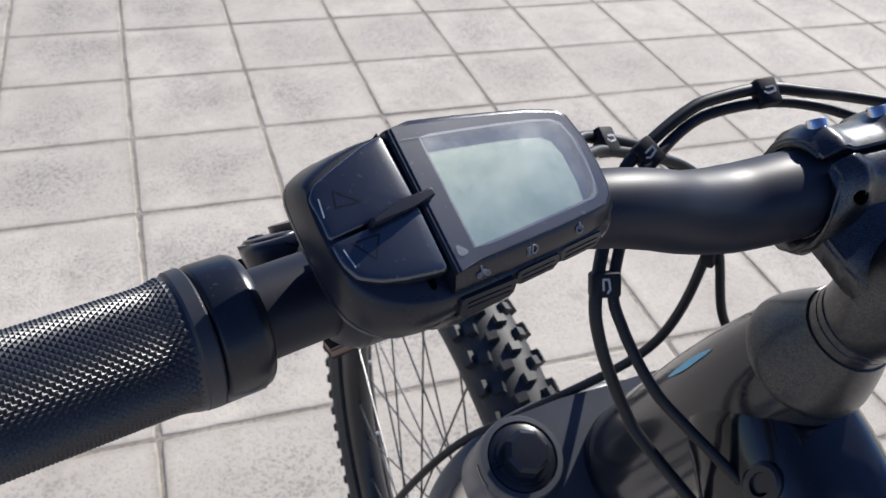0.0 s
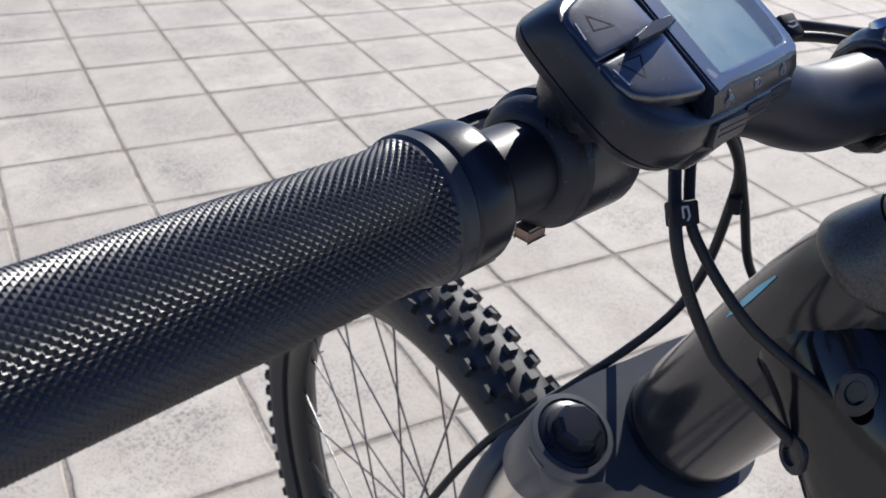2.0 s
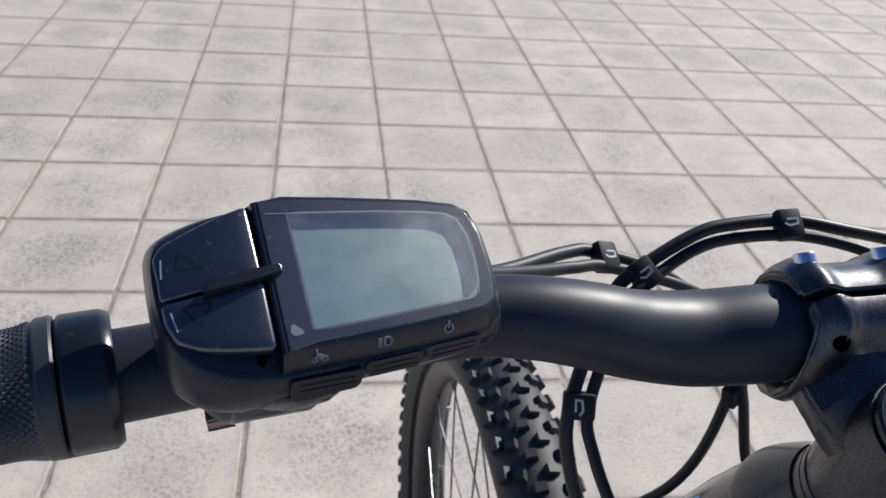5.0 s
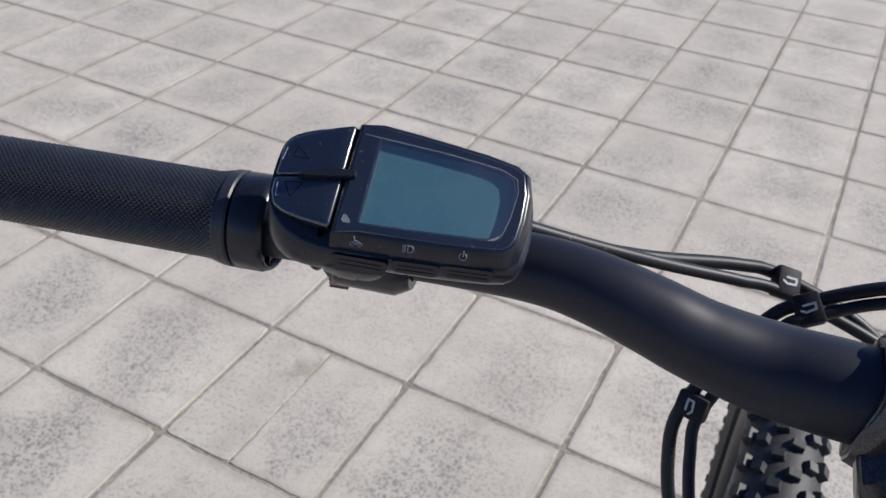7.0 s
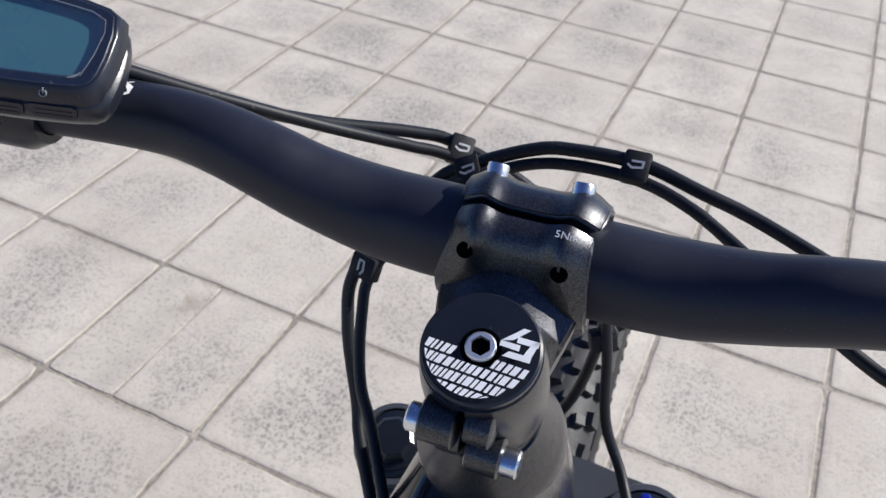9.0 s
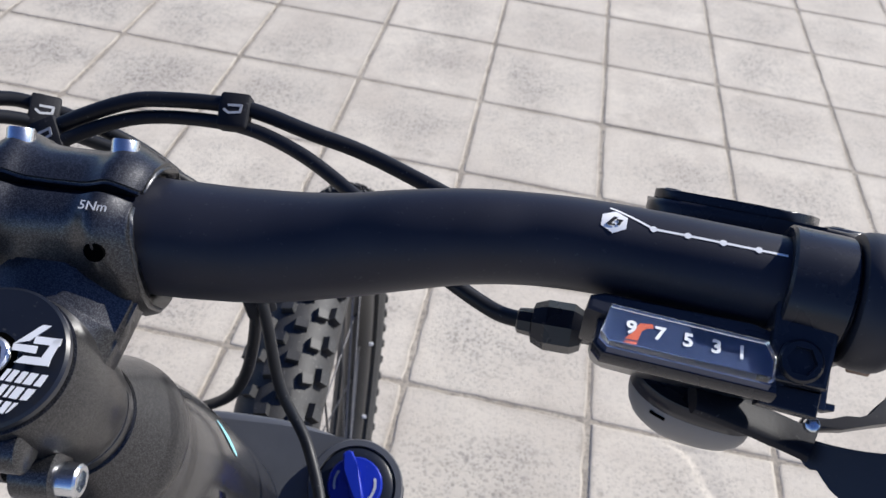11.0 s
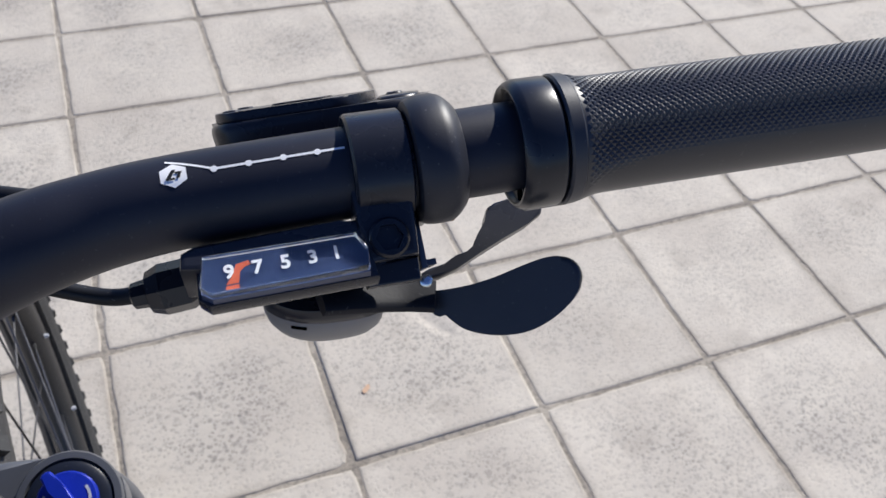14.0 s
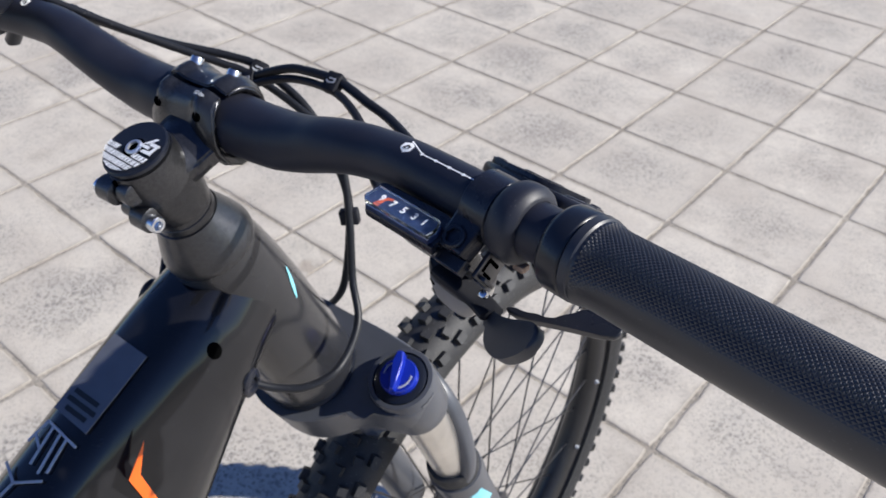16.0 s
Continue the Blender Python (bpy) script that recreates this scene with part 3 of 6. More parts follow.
# grips: knurled sleeve, flange and clamping ring
def grip(side):
    ring_x, ring_l = (0.2120, 0.0108) if side > 0 else (0.2085, 0.0118)
    pitch, x0, x1 = 0.00180, ring_x + ring_l + 0.0038, 0.3560
    n_len, n_round = int((x1 - x0) / pitch) * 2, 52 * 2                # two steps to a pyramid
    start, fade = (62, 0.98) if side > 0 else (150, 0.93)
    bm = bmesh.new()
    rows = []
    for i in range(n_len + 1):
        x = x0 + (x1 - x0) * i / n_len
        c, d = on_bar(side * min(x, 0.3515))
        if x > 0.3515:
            c = c + d * (side * (x - 0.3515))
        up = (Vector((0, 0, 1)) - d * d.z).normalized()
        back = d.cross(up)
        if back.y > 0:
            back = -back
        flare = 0.0012 * math.exp(-((x - x0) / 0.0035) ** 2) + 0.0014 * math.exp(-((x1 - x) / 0.004) ** 2)
        near = math.exp(-(x - x0) / (0.011 if side > 0 else 0.015))
        row = []
        for k in range(n_round):
            a = 2 * math.pi * k / n_round
            lower = math.degrees(a)                                    # 0 up, 90 towards the rider
            palm = 1 / (1 + math.exp(-(lower - start - (38 if side > 0 else -45) * near) / 6)) * (1 / (1 + math.exp((lower - 225) / 6)))
            high = 0.0 if i < 2 or i > n_len - 2 else (0.00042 if side > 0 else 0.00050) * (1 - fade * palm)
            r = 0.0144 + flare + (high if (i + k) % 2 else 0.0) + 0.0005 * palm
            row.append(bm.verts.new(c + (up * math.cos(a) + back * math.sin(a)) * r))
        rows.append(row)
    for i, (a, b) in enumerate(zip(rows, rows[1:])):
        for k in range(n_round):
            p, q, r, w = a[k], a[(k + 1) % n_round], b[(k + 1) % n_round], b[k]
            if (i + k) % 2:
                bm.faces.new((q, w, p)), bm.faces.new((q, r, w))
            else:
                bm.faces.new((p, q, r)), bm.faces.new((p, r, w))
    bm.faces.new(rows[0][::-1]), bm.faces.new(rows[-1])
    sleeve = part("grip", bm, M["grip"], bicycle, "black rubber grip with diamond knurling", LEAN, sharp=16)
    c, d = on_bar(side * (ring_x + ring_l + 0.0001))
    out = d * side
    flange = lathe(bmesh.new(), [(0.0, 0.0120), (0.0, 0.0160), (0.0006, 0.0165), (0.0036, 0.0163), (0.0046, 0.0152), (0.0046, 0.0120)], c, out, 48, True)
    part("flange", flange, M["satin"], sleeve, "", LEAN)
    c, d = on_bar(side * ring_x)
    ring = lathe(bmesh.new(), [(0.0022, 0.0113), (0.0020, 0.0130), (0.0016, 0.0136), (0.0003, 0.0141), (0.0, 0.0144), (0.0, 0.0150), (0.0006, 0.0156), (0.0020, 0.0162), (0.0025, 0.0163), (ring_l - 0.0012, 0.0163), (ring_l - 0.0007, 0.0161), (ring_l, 0.0152), (ring_l, 0.0113)], c, out, 56, True)
    part("lock_ring", ring, M["gloss"], sleeve, "glossy black clamping ring", LEAN)
    # clamp lug with its screw hole under the ring
    lug = c + out * 0.0065 + Vector((0, -0.0090, -0.0088))
    bm = bmesh.new()
    sweep(bm, [lug - out * 0.0066, lug - out * 0.006, lug + out * 0.005], [0.0034, 0.0040, 0.0040], 20)
    part("clamp_boss", bm, M["gloss"], sleeve, "", LEAN)
    # black hexagon plug coloured as the shade within the socket
    bm = lathe(bmesh.new(), [(-0.002, 0.0022), (0.0003, 0.0022)], lug - out * 0.0066, -out, 6)
    part("screw_socket", bm, M["void"], sleeve, "", LEAN)
    return sleeve


grip(1), grip(-1)

# ---- stem ----
AX = Vector((0, 0.39, -0.92)).normalized()          # steering axis, downwards
CAP = Vector((0.0009, -0.0367, 0.9445))
BC = Vector((0, 0.009, 0.945))                       # bar's centre in the clamp


def steer(s, ahead=0.0, x=0.0):
    return CAP + AX * s + Vector((x, 0, 0)) + Vector((0, 0.92, 0.39)) * ahead


stem = tagged(new("stem"), "speckled black aluminium stem")
stem.parent = bicycle
# steerer clamp
bm = lathe(bmesh.new(), [(0.0018, 0.0150), (0.0022, 0.0168), (0.006, 0.0176), (0.013, 0.0182), (0.024, 0.0184), (0.032, 0.0180), (0.038, 0.0172), (0.0405, 0.0166), (0.0412, 0.0150)], CAP, AX, 64)
part("steerer_clamp", bm, M["stem"], stem, "", LEAN)
# solid black strip: the slot's inner shade given as colour
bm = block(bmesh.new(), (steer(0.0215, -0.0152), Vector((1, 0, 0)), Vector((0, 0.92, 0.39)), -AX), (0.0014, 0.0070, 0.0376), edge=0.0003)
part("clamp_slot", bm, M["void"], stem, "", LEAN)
# rear lugs with the pinch bolts
for s, side in ((0.0105, -1), (0.0262, 1)):
    bm = bmesh.new()
    for half in (-1, 1):
        big = half == side                          # the half under the bolt's head is longer
        c, w, r = steer(s, -0.0188 if big else -0.0165) + Vector((half * (0.0060 if big else 0.0048), 0, 0)), 0.0046 if big else 0.0034, 0.0066 if big else 0.0058
        sweep(bm, [c - Vector((w + 0.0006, 0, 0)), c - Vector((w, 0, 0)), c + Vector((w, 0, 0)), c + Vector((w + 0.0006, 0, 0))], [r - 0.001, r, r, r - 0.001], 24)
    part("pinch_lug", bm, M["stem"], stem, "", LEAN)
    socket_bolt("pinch_bolt", steer(s, -0.0198) + Vector((0.0161 if side > 0 else -0.0150, 0, 0)), (side, 0, 0), 0.0042, 0.0058, stem, m=LEAN, label="silver socket-head bolt", hole=0.64)
# neck between the clamps
bm = bmesh.new()
sections = [(-0.034, 0.0166, 0.9428, 0.9140), (-0.026, 0.0178, 0.9442, 0.9165), (-0.018, 0.0194, 0.9460, 0.9190), (-0.011, 0.0212, 0.9490, 0.9230), (0.002, 0.0226, 0.9530, 0.9270)]
rings = []
for y, w, top, low in sections:
    h = top - low
    rings.append([bm.verts.new(p) for p in ((-w * 0.34, y, top), (w * 0.34, y, top), (w, y, top - h * 0.42), (w * 0.94, y, low + h * 0.22), (w * 0.5, y, low), (-w * 0.5, y, low), (-w * 0.94, y, low + h * 0.22), (-w, y, top - h * 0.42))])
for a, b in zip(rings, rings[1:]):
    for k in range(8):
        bm.faces.new((a[k], a[(k + 1) % 8], b[(k + 1) % 8], b[k]))
bm.faces.new(rings[0][::-1]), bm.faces.new(rings[-1])
bmesh.ops.bevel(bm, geom=list(bm.edges), offset=0.0011, segments=2, affect="EDGES")
part("neck", bm, M["stem"], stem, "", LEAN, sharp=50)


def clamp_half(name, outer, a0, a1, lobes):
    """One half of the bar clamp: an outline across the bar (ahead, up, half width), closed by the bar's own round, with two lobes over the bolts."""
    inner = [(0.0151 * math.cos(radians(a0 + (a1 - a0) * k / 18)), 0.0151 * math.sin(radians(a0 + (a1 - a0) * k / 18))) for k in range(19)]
    bm = bmesh.new()
    slices = []
    for i in range(33):
        f = -1 + i / 16
        lobe = math.exp(-((abs(f) - 0.62) / 0.19) ** 2)
        end = 1 - 0.075 * max(0.0, (abs(f) - 0.82) / 0.18)
        ring = []
        for y, z, w in outer:
            up = max(0.0, min(1.0, z / 0.010))
            g = (1 - lobes * up * (1 - lobe) - 0.02 * (1 - up) * (1 - f * f)) * end
            ring.append(bm.verts.new(BC + Vector((f * w + 0.0020 * max(0.0, f) * up, y * g, z * g))))
        w0, w1 = outer[-1][2], outer[0][2]
        for k, (y, z) in enumerate(inner):
            ring.append(bm.verts.new(BC + Vector((f * (w0 + (w1 - w0) * k / 18), y, z))))
        slices.append(ring)
    n = len(slices[0])
    for a, b in zip(slices, slices[1:]):
        for k in range(n):
            bm.faces.new((a[k], a[(k + 1) % n], b[(k + 1) % n], b[k]))
    bm.faces.new(slices[0][::-1]), bm.faces.new(slices[-1])
    bmesh.ops.recalc_face_normals(bm, faces=bm.faces)
    hard = [e for e in bm.edges if len(e.link_faces) == 2 and e.calc_face_angle(0) > radians(38)]
    bmesh.ops.bevel(bm, geom=hard, offset=0.0009, segments=3, affect="EDGES")
    return part(name, bm, M["stem"], stem, "", LEAN, sharp=70)


rear = [(0.0045, -0.0225, 0.0225), (-0.004, -0.0225, 0.0235), (-0.0115, -0.0190, 0.0238), (-0.0175, -0.0110, 0.0238), (-0.0198, -0.0040, 0.0236), (-0.0200, 0.0030, 0.0226), (-0.0199, 0.0062, 0.0214),
        (-0.0194, 0.0110, 0.0202), (-0.0182, 0.0156, 0.0194), (-0.0150, 0.0192, 0.0194), (-0.0094, 0.0208, 0.0194)]
clamp_half("rear_clamp", rear, 122, 282, 0.125)
front = [(-0.0068, 0.0210, 0.0202), (-0.0025, 0.0226, 0.0208), (0.0030, 0.0230, 0.0212), (0.0080, 0.0214, 0.0214), (0.0135, 0.0180, 0.0214), (0.0190, 0.0120, 0.0214), (0.0210, 0.0, 0.0214), (0.0200, -0.0120, 0.0214),
         (0.0150, -0.0210, 0.0214), (0.0105, -0.0225, 0.0214), (0.0065, -0.0225, 0.0214)]
clamp_half("faceplate", front, -70, 104, 0.115)
for x in (-0.0130, 0.0135):
    socket_bolt("faceplate_bolt", BC + Vector((x, 0.0086, 0.0228)), (0, 0.62, 0.78), 0.0034, 0.0060, stem, m=LEAN, label="silver domed bolt head")
    # shallow black disc, its colour standing for shade down the bolt hole
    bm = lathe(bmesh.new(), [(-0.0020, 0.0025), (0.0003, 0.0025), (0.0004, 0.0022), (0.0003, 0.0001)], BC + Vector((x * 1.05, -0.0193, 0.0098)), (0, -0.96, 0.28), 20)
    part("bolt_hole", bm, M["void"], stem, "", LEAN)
torque_axes = frame_of(BC + Vector((0.0134, -0.0146, 0.0196)), (1, 0, 0), (0, 0.90, 0.40))
part("torque_mark", letters("5Nm", 0.0033, torque_axes, (0.0006, 0.0), 0.0004), M["grey_print"], stem, "pale 5Nm torque marking", LEAN)

# top cap with plain shapes for its print
cap_axes = frame_of(CAP - AX * 0.0018, (1, 0, 0), (0, 0.92, 0.39))
bm = lathe(bmesh.new(), [(0, 0.0150), (0.0012, 0.0165), (0.0030, 0.0165), (0.0036, 0.0158)], CAP + AX * 0.0018, -AX, 64)
part("top_cap", bm, M["gloss"], stem, "glossy black cap with white printed shapes", LEAN)
# thin black disc paints the shade round the cap bolt
bm = lathe(bmesh.new(), [(0.0, 0.0056), (0.00012, 0.0056), (0.00014, 0.0040)], CAP - AX * 0.0018, -AX, 40)
part("bolt_seat", bm, M["void"], stem, "", LEAN)
socket_bolt("cap_bolt", CAP - AX * 0.0032, -AX, 0.0043, 0.0060, stem, M["bolt"], m=LEAN, label="silver socket bolt", hole=0.66)
cap_face = (cap_axes[0] - AX * 0.0001, *cap_axes[1:])
bm = bmesh.new()
rng = random.Random(4)


def within(pts, r_out, r_in):
    """Keeps an outline on the cap's ring: pulls points in to its rim, drops what lies on the bolt."""
    if min(math.hypot(*p) for p in pts) < r_in or min(math.hypot(*p) for p in pts) > r_out - 0.0004:
        return None
    return [p if math.hypot(*p) <= r_out else (p[0] * r_out / math.hypot(*p), p[1] * r_out / math.hypot(*p)) for p in pts]


for row, y in enumerate((-0.0052, -0.0086, -0.0120, -0.0154)):
    x = -0.0178 + 0.0011 * row
    while x < 0.0165:
        w, lean_x = rng.choice((0.0007, 0.0009, 0.0013, 0.0017)), 0.42
        pts = within([(x + a + lean_x * c, y + c - 0.05 * (x + a)) for a, c in ((0, 0), (w, 0), (w, 0.0026), (0, 0.0026))], 0.0148, 0.0050)
        if pts:
            prism(bm, pts, cap_face, 0.0018, 0.00192 + 0.00001 * rng.random())
        x += w + rng.choice((0.0005, 0.0007))
part("cap_print", bm, M["white"], stem, "rows of white slanted shapes", LEAN)
bm = bmesh.new()
for pts in ([(0.0052, 0.0026), (0.0092, 0.0066), (0.0108, 0.0066), (0.0078, 0.0034)], [(0.0052, 0.0026), (0.0096, 0.0026), (0.0096, 0.0012), (0.0052, 0.0014)],
            [(0.0086, 0.0044), (0.0134, 0.0044), (0.0134, 0.0030), (0.0086, 0.0030)], [(0.0134, 0.0044), (0.0126, 0.0006), (0.0108, 0.0006), (0.0120, 0.0040)],
            [(0.0064, -0.0008), (0.0126, -0.0008), (0.0126, 0.0006), (0.0076, 0.0006)]):
    prism(bm, [(x * 1.22 - 0.0015, y * 1.22 - 0.0003) for x, y in pts], cap_face, 0.0018, 0.00192)
part("cap_emblem", bm, M["white"], stem, "white angular emblem", LEAN)

# ---- headset, head tube and frame ----
frame_set = tagged(new("frame"), "dark metallic grey aluminium frame")
frame_set.parent = bicycle
bm = lathe(bmesh.new(), [(0.0408, 0.0158), (0.0412, 0.0163), (0.0440, 0.0163), (0.0444, 0.0158), (0.0448, 0.0163), (0.0490, 0.0164), (0.0494, 0.0160)], CAP, AX, 56)
part("headset_spacer", bm, M["stem"], frame_set, "", UPRIGHT)
bm = lathe(bmesh.new(), [(0.0490, 0.0158), (0.0495, 0.0172), (0.0530, 0.0184), (0.0600, 0.0213), (0.0680, 0.0243), (0.0725, 0.0256), (0.0745, 0.0259), (0.0762, 0.0257), (0.0768, 0.0235)], CAP, AX, 64)
part("headset_cover", bm, M["stem"], frame_set, "black flared headset cover", UPRIGHT)
bm = lathe(bmesh.new(), [(0.0760, 0.0225), (0.0768, 0.0244), (0.0800, 0.0250), (0.0900, 0.0268), (0.1100, 0.0292), (0.1400, 0.0312), (0.1700, 0.0322), (0.1950, 0.0332), (0.2240, 0.0336), (0.2255, 0.0325)], CAP, AX, 64)
part("head_tube", bm, M["paint"], frame_set, "", UPRIGHT)
# front of the frame: top tube and down tube flow into one shell behind the head tube
SHELL = [((0.012, 0.874), (0.030, 0.826), 0.52), ((-0.012, 0.8645), (0.014, 0.818), 0.83), ((-0.035, 0.8545), (-0.004, 0.806), 0.955), ((-0.062, 0.8420), (-0.022, 0.784), 1.0), ((-0.095, 0.8260), (-0.045, 0.750), 1.0),
         ((-0.135, 0.8060), (-0.080, 0.698), 1.0), ((-0.200, 0.7750), (-0.140, 0.610), 1.0), ((-0.300, 0.7270), (-0.230, 0.480), 1.0)]
SHELL_W = [(0.0, 0.0070), (0.010, 0.0125), (0.035, 0.0185), (0.09, 0.0232), (0.22, 0.0282), (0.36, 0.0325), (0.50, 0.0350), (0.60, 0.0364), (0.75, 0.0372), (0.88, 0.0350), (0.95, 0.0300), (0.985, 0.0200), (1.0, 0.0100)]
tops, lows = spline([(0, *a) for a, b, w in SHELL], 5), spline([(0, *b) for a, b, w in SHELL], 5)
bm = bmesh.new()
rings = []
for i, (a, b) in enumerate(zip(tops, lows)):
    scale = lerp_table([(k * 5, w) for k, (_, _, w) in enumerate(SHELL)], i)
    right = [bm.verts.new(a + (b - a) * q + Vector((w * scale, 0, 0))) for q, w in SHELL_W]
    left = [bm.verts.new(a + (b - a) * q - Vector((w * scale, 0, 0))) for q, w in reversed(SHELL_W)]
    rings.append(right + left)
for a, b in zip(rings, rings[1:]):
    for k in range(len(a)):
        bm.faces.new((a[k], a[(k + 1) % len(a)], b[(k + 1) % len(a)], b[k]))
bm.faces.new(rings[0][::-1]), bm.faces.new(rings[-1])
main_tube = part("main_tube", bm, M["graphite"], frame_set, "graphite black merged top and down tube", UPRIGHT, sharp=70)
bottom_cup = lathe(bmesh.new(), [(0.2250, 0.0318), (0.2256, 0.0338), (0.2295, 0.0340), (0.2302, 0.0320)], CAP, AX, 56)
part("lower_cup", bottom_cup, M["gloss"], frame_set, "", UPRIGHT)


def side_shape(name, pts, x, material, label="", turn=1):
    """A thin painted shape on the side of the frame."""
    bm = prism(bmesh.new(), pts, (Vector((x, 0, 0)), Vector((0, 1, 0)), Vector((0, 0, 1)), Vector((1, 0, 0)) * turn), 0.0, 0.0004)
    return part(name, bm, material, frame_set, label, UPRIGHT)


# ports and hole on the frame's sides
tube_bm = bmesh.new()
tube_bm.from_mesh(main_tube.data)
tube_tree = BVHTree.FromBMesh(tube_bm)


def on_tube(side, y, z):
    """Point and outward normal on the side of the frame's shell."""
    place, normal, _, _ = tube_tree.ray_cast(Vector((side * 0.3, y, z)), Vector((-side, 0, 0)))
    if place is None:
        return Vector((side * 0.03, y, z)), Vector((side, 0, 0))
    return place, normal if normal.x * side > 0 else -normal


for side in (1, -1):
    c, n = on_tube(side, -0.0372, 0.8330)
    # black disc on the shell, coloured as the shaded inside of the hole
    bm = lathe(bmesh.new(), [(-0.0010, 0.0040), (0.0005, 0.0040), (0.0006, 0.0036), (0.0005, 0.0001)], c, n, 24)
    for v in bm.verts:
        v.co.z = c.z + (v.co.z - c.z) * 1.25
    part("frame_hole", bm, M["void"], frame_set, "round dark hole")
    ports = [(-0.0215, 0.7990)] if side > 0 else [(-0.0215, 0.7990), (-0.0320, 0.8385)]
    for y, z in ports:
        c, n = on_tube(side, y, z)
        bm = lathe(bmesh.new(), [(-0.002, 0.0078), (0.0012, 0.0074), (0.0022, 0.0062), (0.0023, 0.0040), (0.0006, 0.0036)], c, n, 28)
        for v in bm.verts:
            v.co.z = c.z + (v.co.z - c.z) * 1.35
        part("cable_port", bm, M["plastic"], frame_set, "black oval cable port")
    bm = bmesh.new()
    rows = []
    for k in range(9):
        s = (0.1125 if side > 0 else 0.100) + (0.0190 if side > 0 else 0.034) * k / 8
        a = radians((38 - 18 * k / 8) if side > 0 else 40)
        w = (0.0019 if side > 0 else 0.0022) * math.sin(math.pi * (0.08 + 0.86 * k / 8))
        rr = lerp_table([(0.09, 0.0268), (0.11, 0.0292), (0.14, 0.0312)], s) + 0.0004
        row = []
        for da in (-w / 0.03, w / 0.03):
            row.append(bm.verts.new(steer(s) + Vector((side * math.cos(a + da), 0, 0)) * rr + Vector((0, 0.92, 0.39)) * (math.sin(a + da) * rr)))
        rows.append(row)
    for a, b in zip(rows, rows[1:]):
        bm.faces.new((a[0], a[1], b[1], b[0]))
    part("cyan_flash", bm, M["cyan"], frame_set, "pale cyan painted flash", UPRIGHT)

# print on the top tube and the down tube
tube_axes = frame_of((0, -0.0665, 0.8402), (1, 0, 0), (0, 0.90, 0.43))
bm = prism(bmesh.new(), [(-0.0136, 0.0017), (0.0136, 0.0010), (0.0138, -0.0456), (-0.0134, -0.0446)], tube_axes, 0.0, 0.0007)
part("sticker", bm, M["faint"], frame_set, "dull blue-grey rectangular sticker", UPRIGHT)
bm = bmesh.new()
for row, (a, b) in enumerate(((-0.009, 0.0085), (-0.010, 0.0105), (-0.007, 0.0080))):
    stroke(bm, tube_axes, [(a, -0.0318 - 0.0046 * row), (b, -0.0318 - 0.0046 * row)], 0.0026, 0.0006, 0.0009)
part("sticker_print", bm, M["dark_line"], frame_set, "", UPRIGHT)
bm = bmesh.new()
for pts in ([(-0.0105, -0.0512), (0.0138, -0.0532)], [(0.0008, -0.0520), (0.0054, -0.0727)], [(0.0062, -0.0526), (0.0098, -0.0700)], [(-0.0056, -0.0520), (-0.0022, -0.0715)], [(-0.0105, -0.0512), (-0.0128, -0.0640)], [(-0.0112, -0.0600), (-0.0035, -0.0640)],
            [(0.0105, -0.0745), (-0.0030, -0.0830), (-0.0047, -0.0930)], [(-0.0030, -0.0830), (-0.0150, -0.0780)]):
    stroke(bm, tube_axes, pts, 0.0013, 0.0000, 0.0007)
part("tube_print", bm, M["grey_print"], frame_set, "thin pale angular lines", UPRIGHT)
side_shape("orange_arrow", [(-0.0915, 0.8165), (-0.1050, 0.7995), (-0.0985, 0.770), (-0.0900, 0.748), (-0.0830, 0.748), (-0.0935, 0.7722), (-0.0985, 0.7973)], 0.0362, M["orange"], "bright orange painted arrow")

# ---- fork ----
fork = tagged(new("fork"), "grey suspension fork with blue dial")
fork.parent = bicycle
LEG_X, LEG_AHEAD, FORK_S = 0.0668, 0.0215, 0.2300
crown_axes = (steer(FORK_S), Vector((1, 0, 0)), Vector((0, 0.92, 0.39)), -AX)
half = [(0.0, 0.046), (0.030, 0.047), (0.050, 0.045), (0.074, 0.044), (0.088, 0.034), (0.0905, 0.020), (0.086, 0.004), (0.070, -0.004), (0.050, -0.008), (0.036, -0.026), (0.020, -0.037), (0.0, -0.040)]
outline = half + [(-x, y) for x, y in half[-2:0:-1]]
bm = prism(bmesh.new(), soften(outline, 2), crown_axes, -0.036, -0.001, 0.006, 0.95, 3)
part("crown", bm, M["fork"], fork, "satin grey fork crown", UPRIGHT)
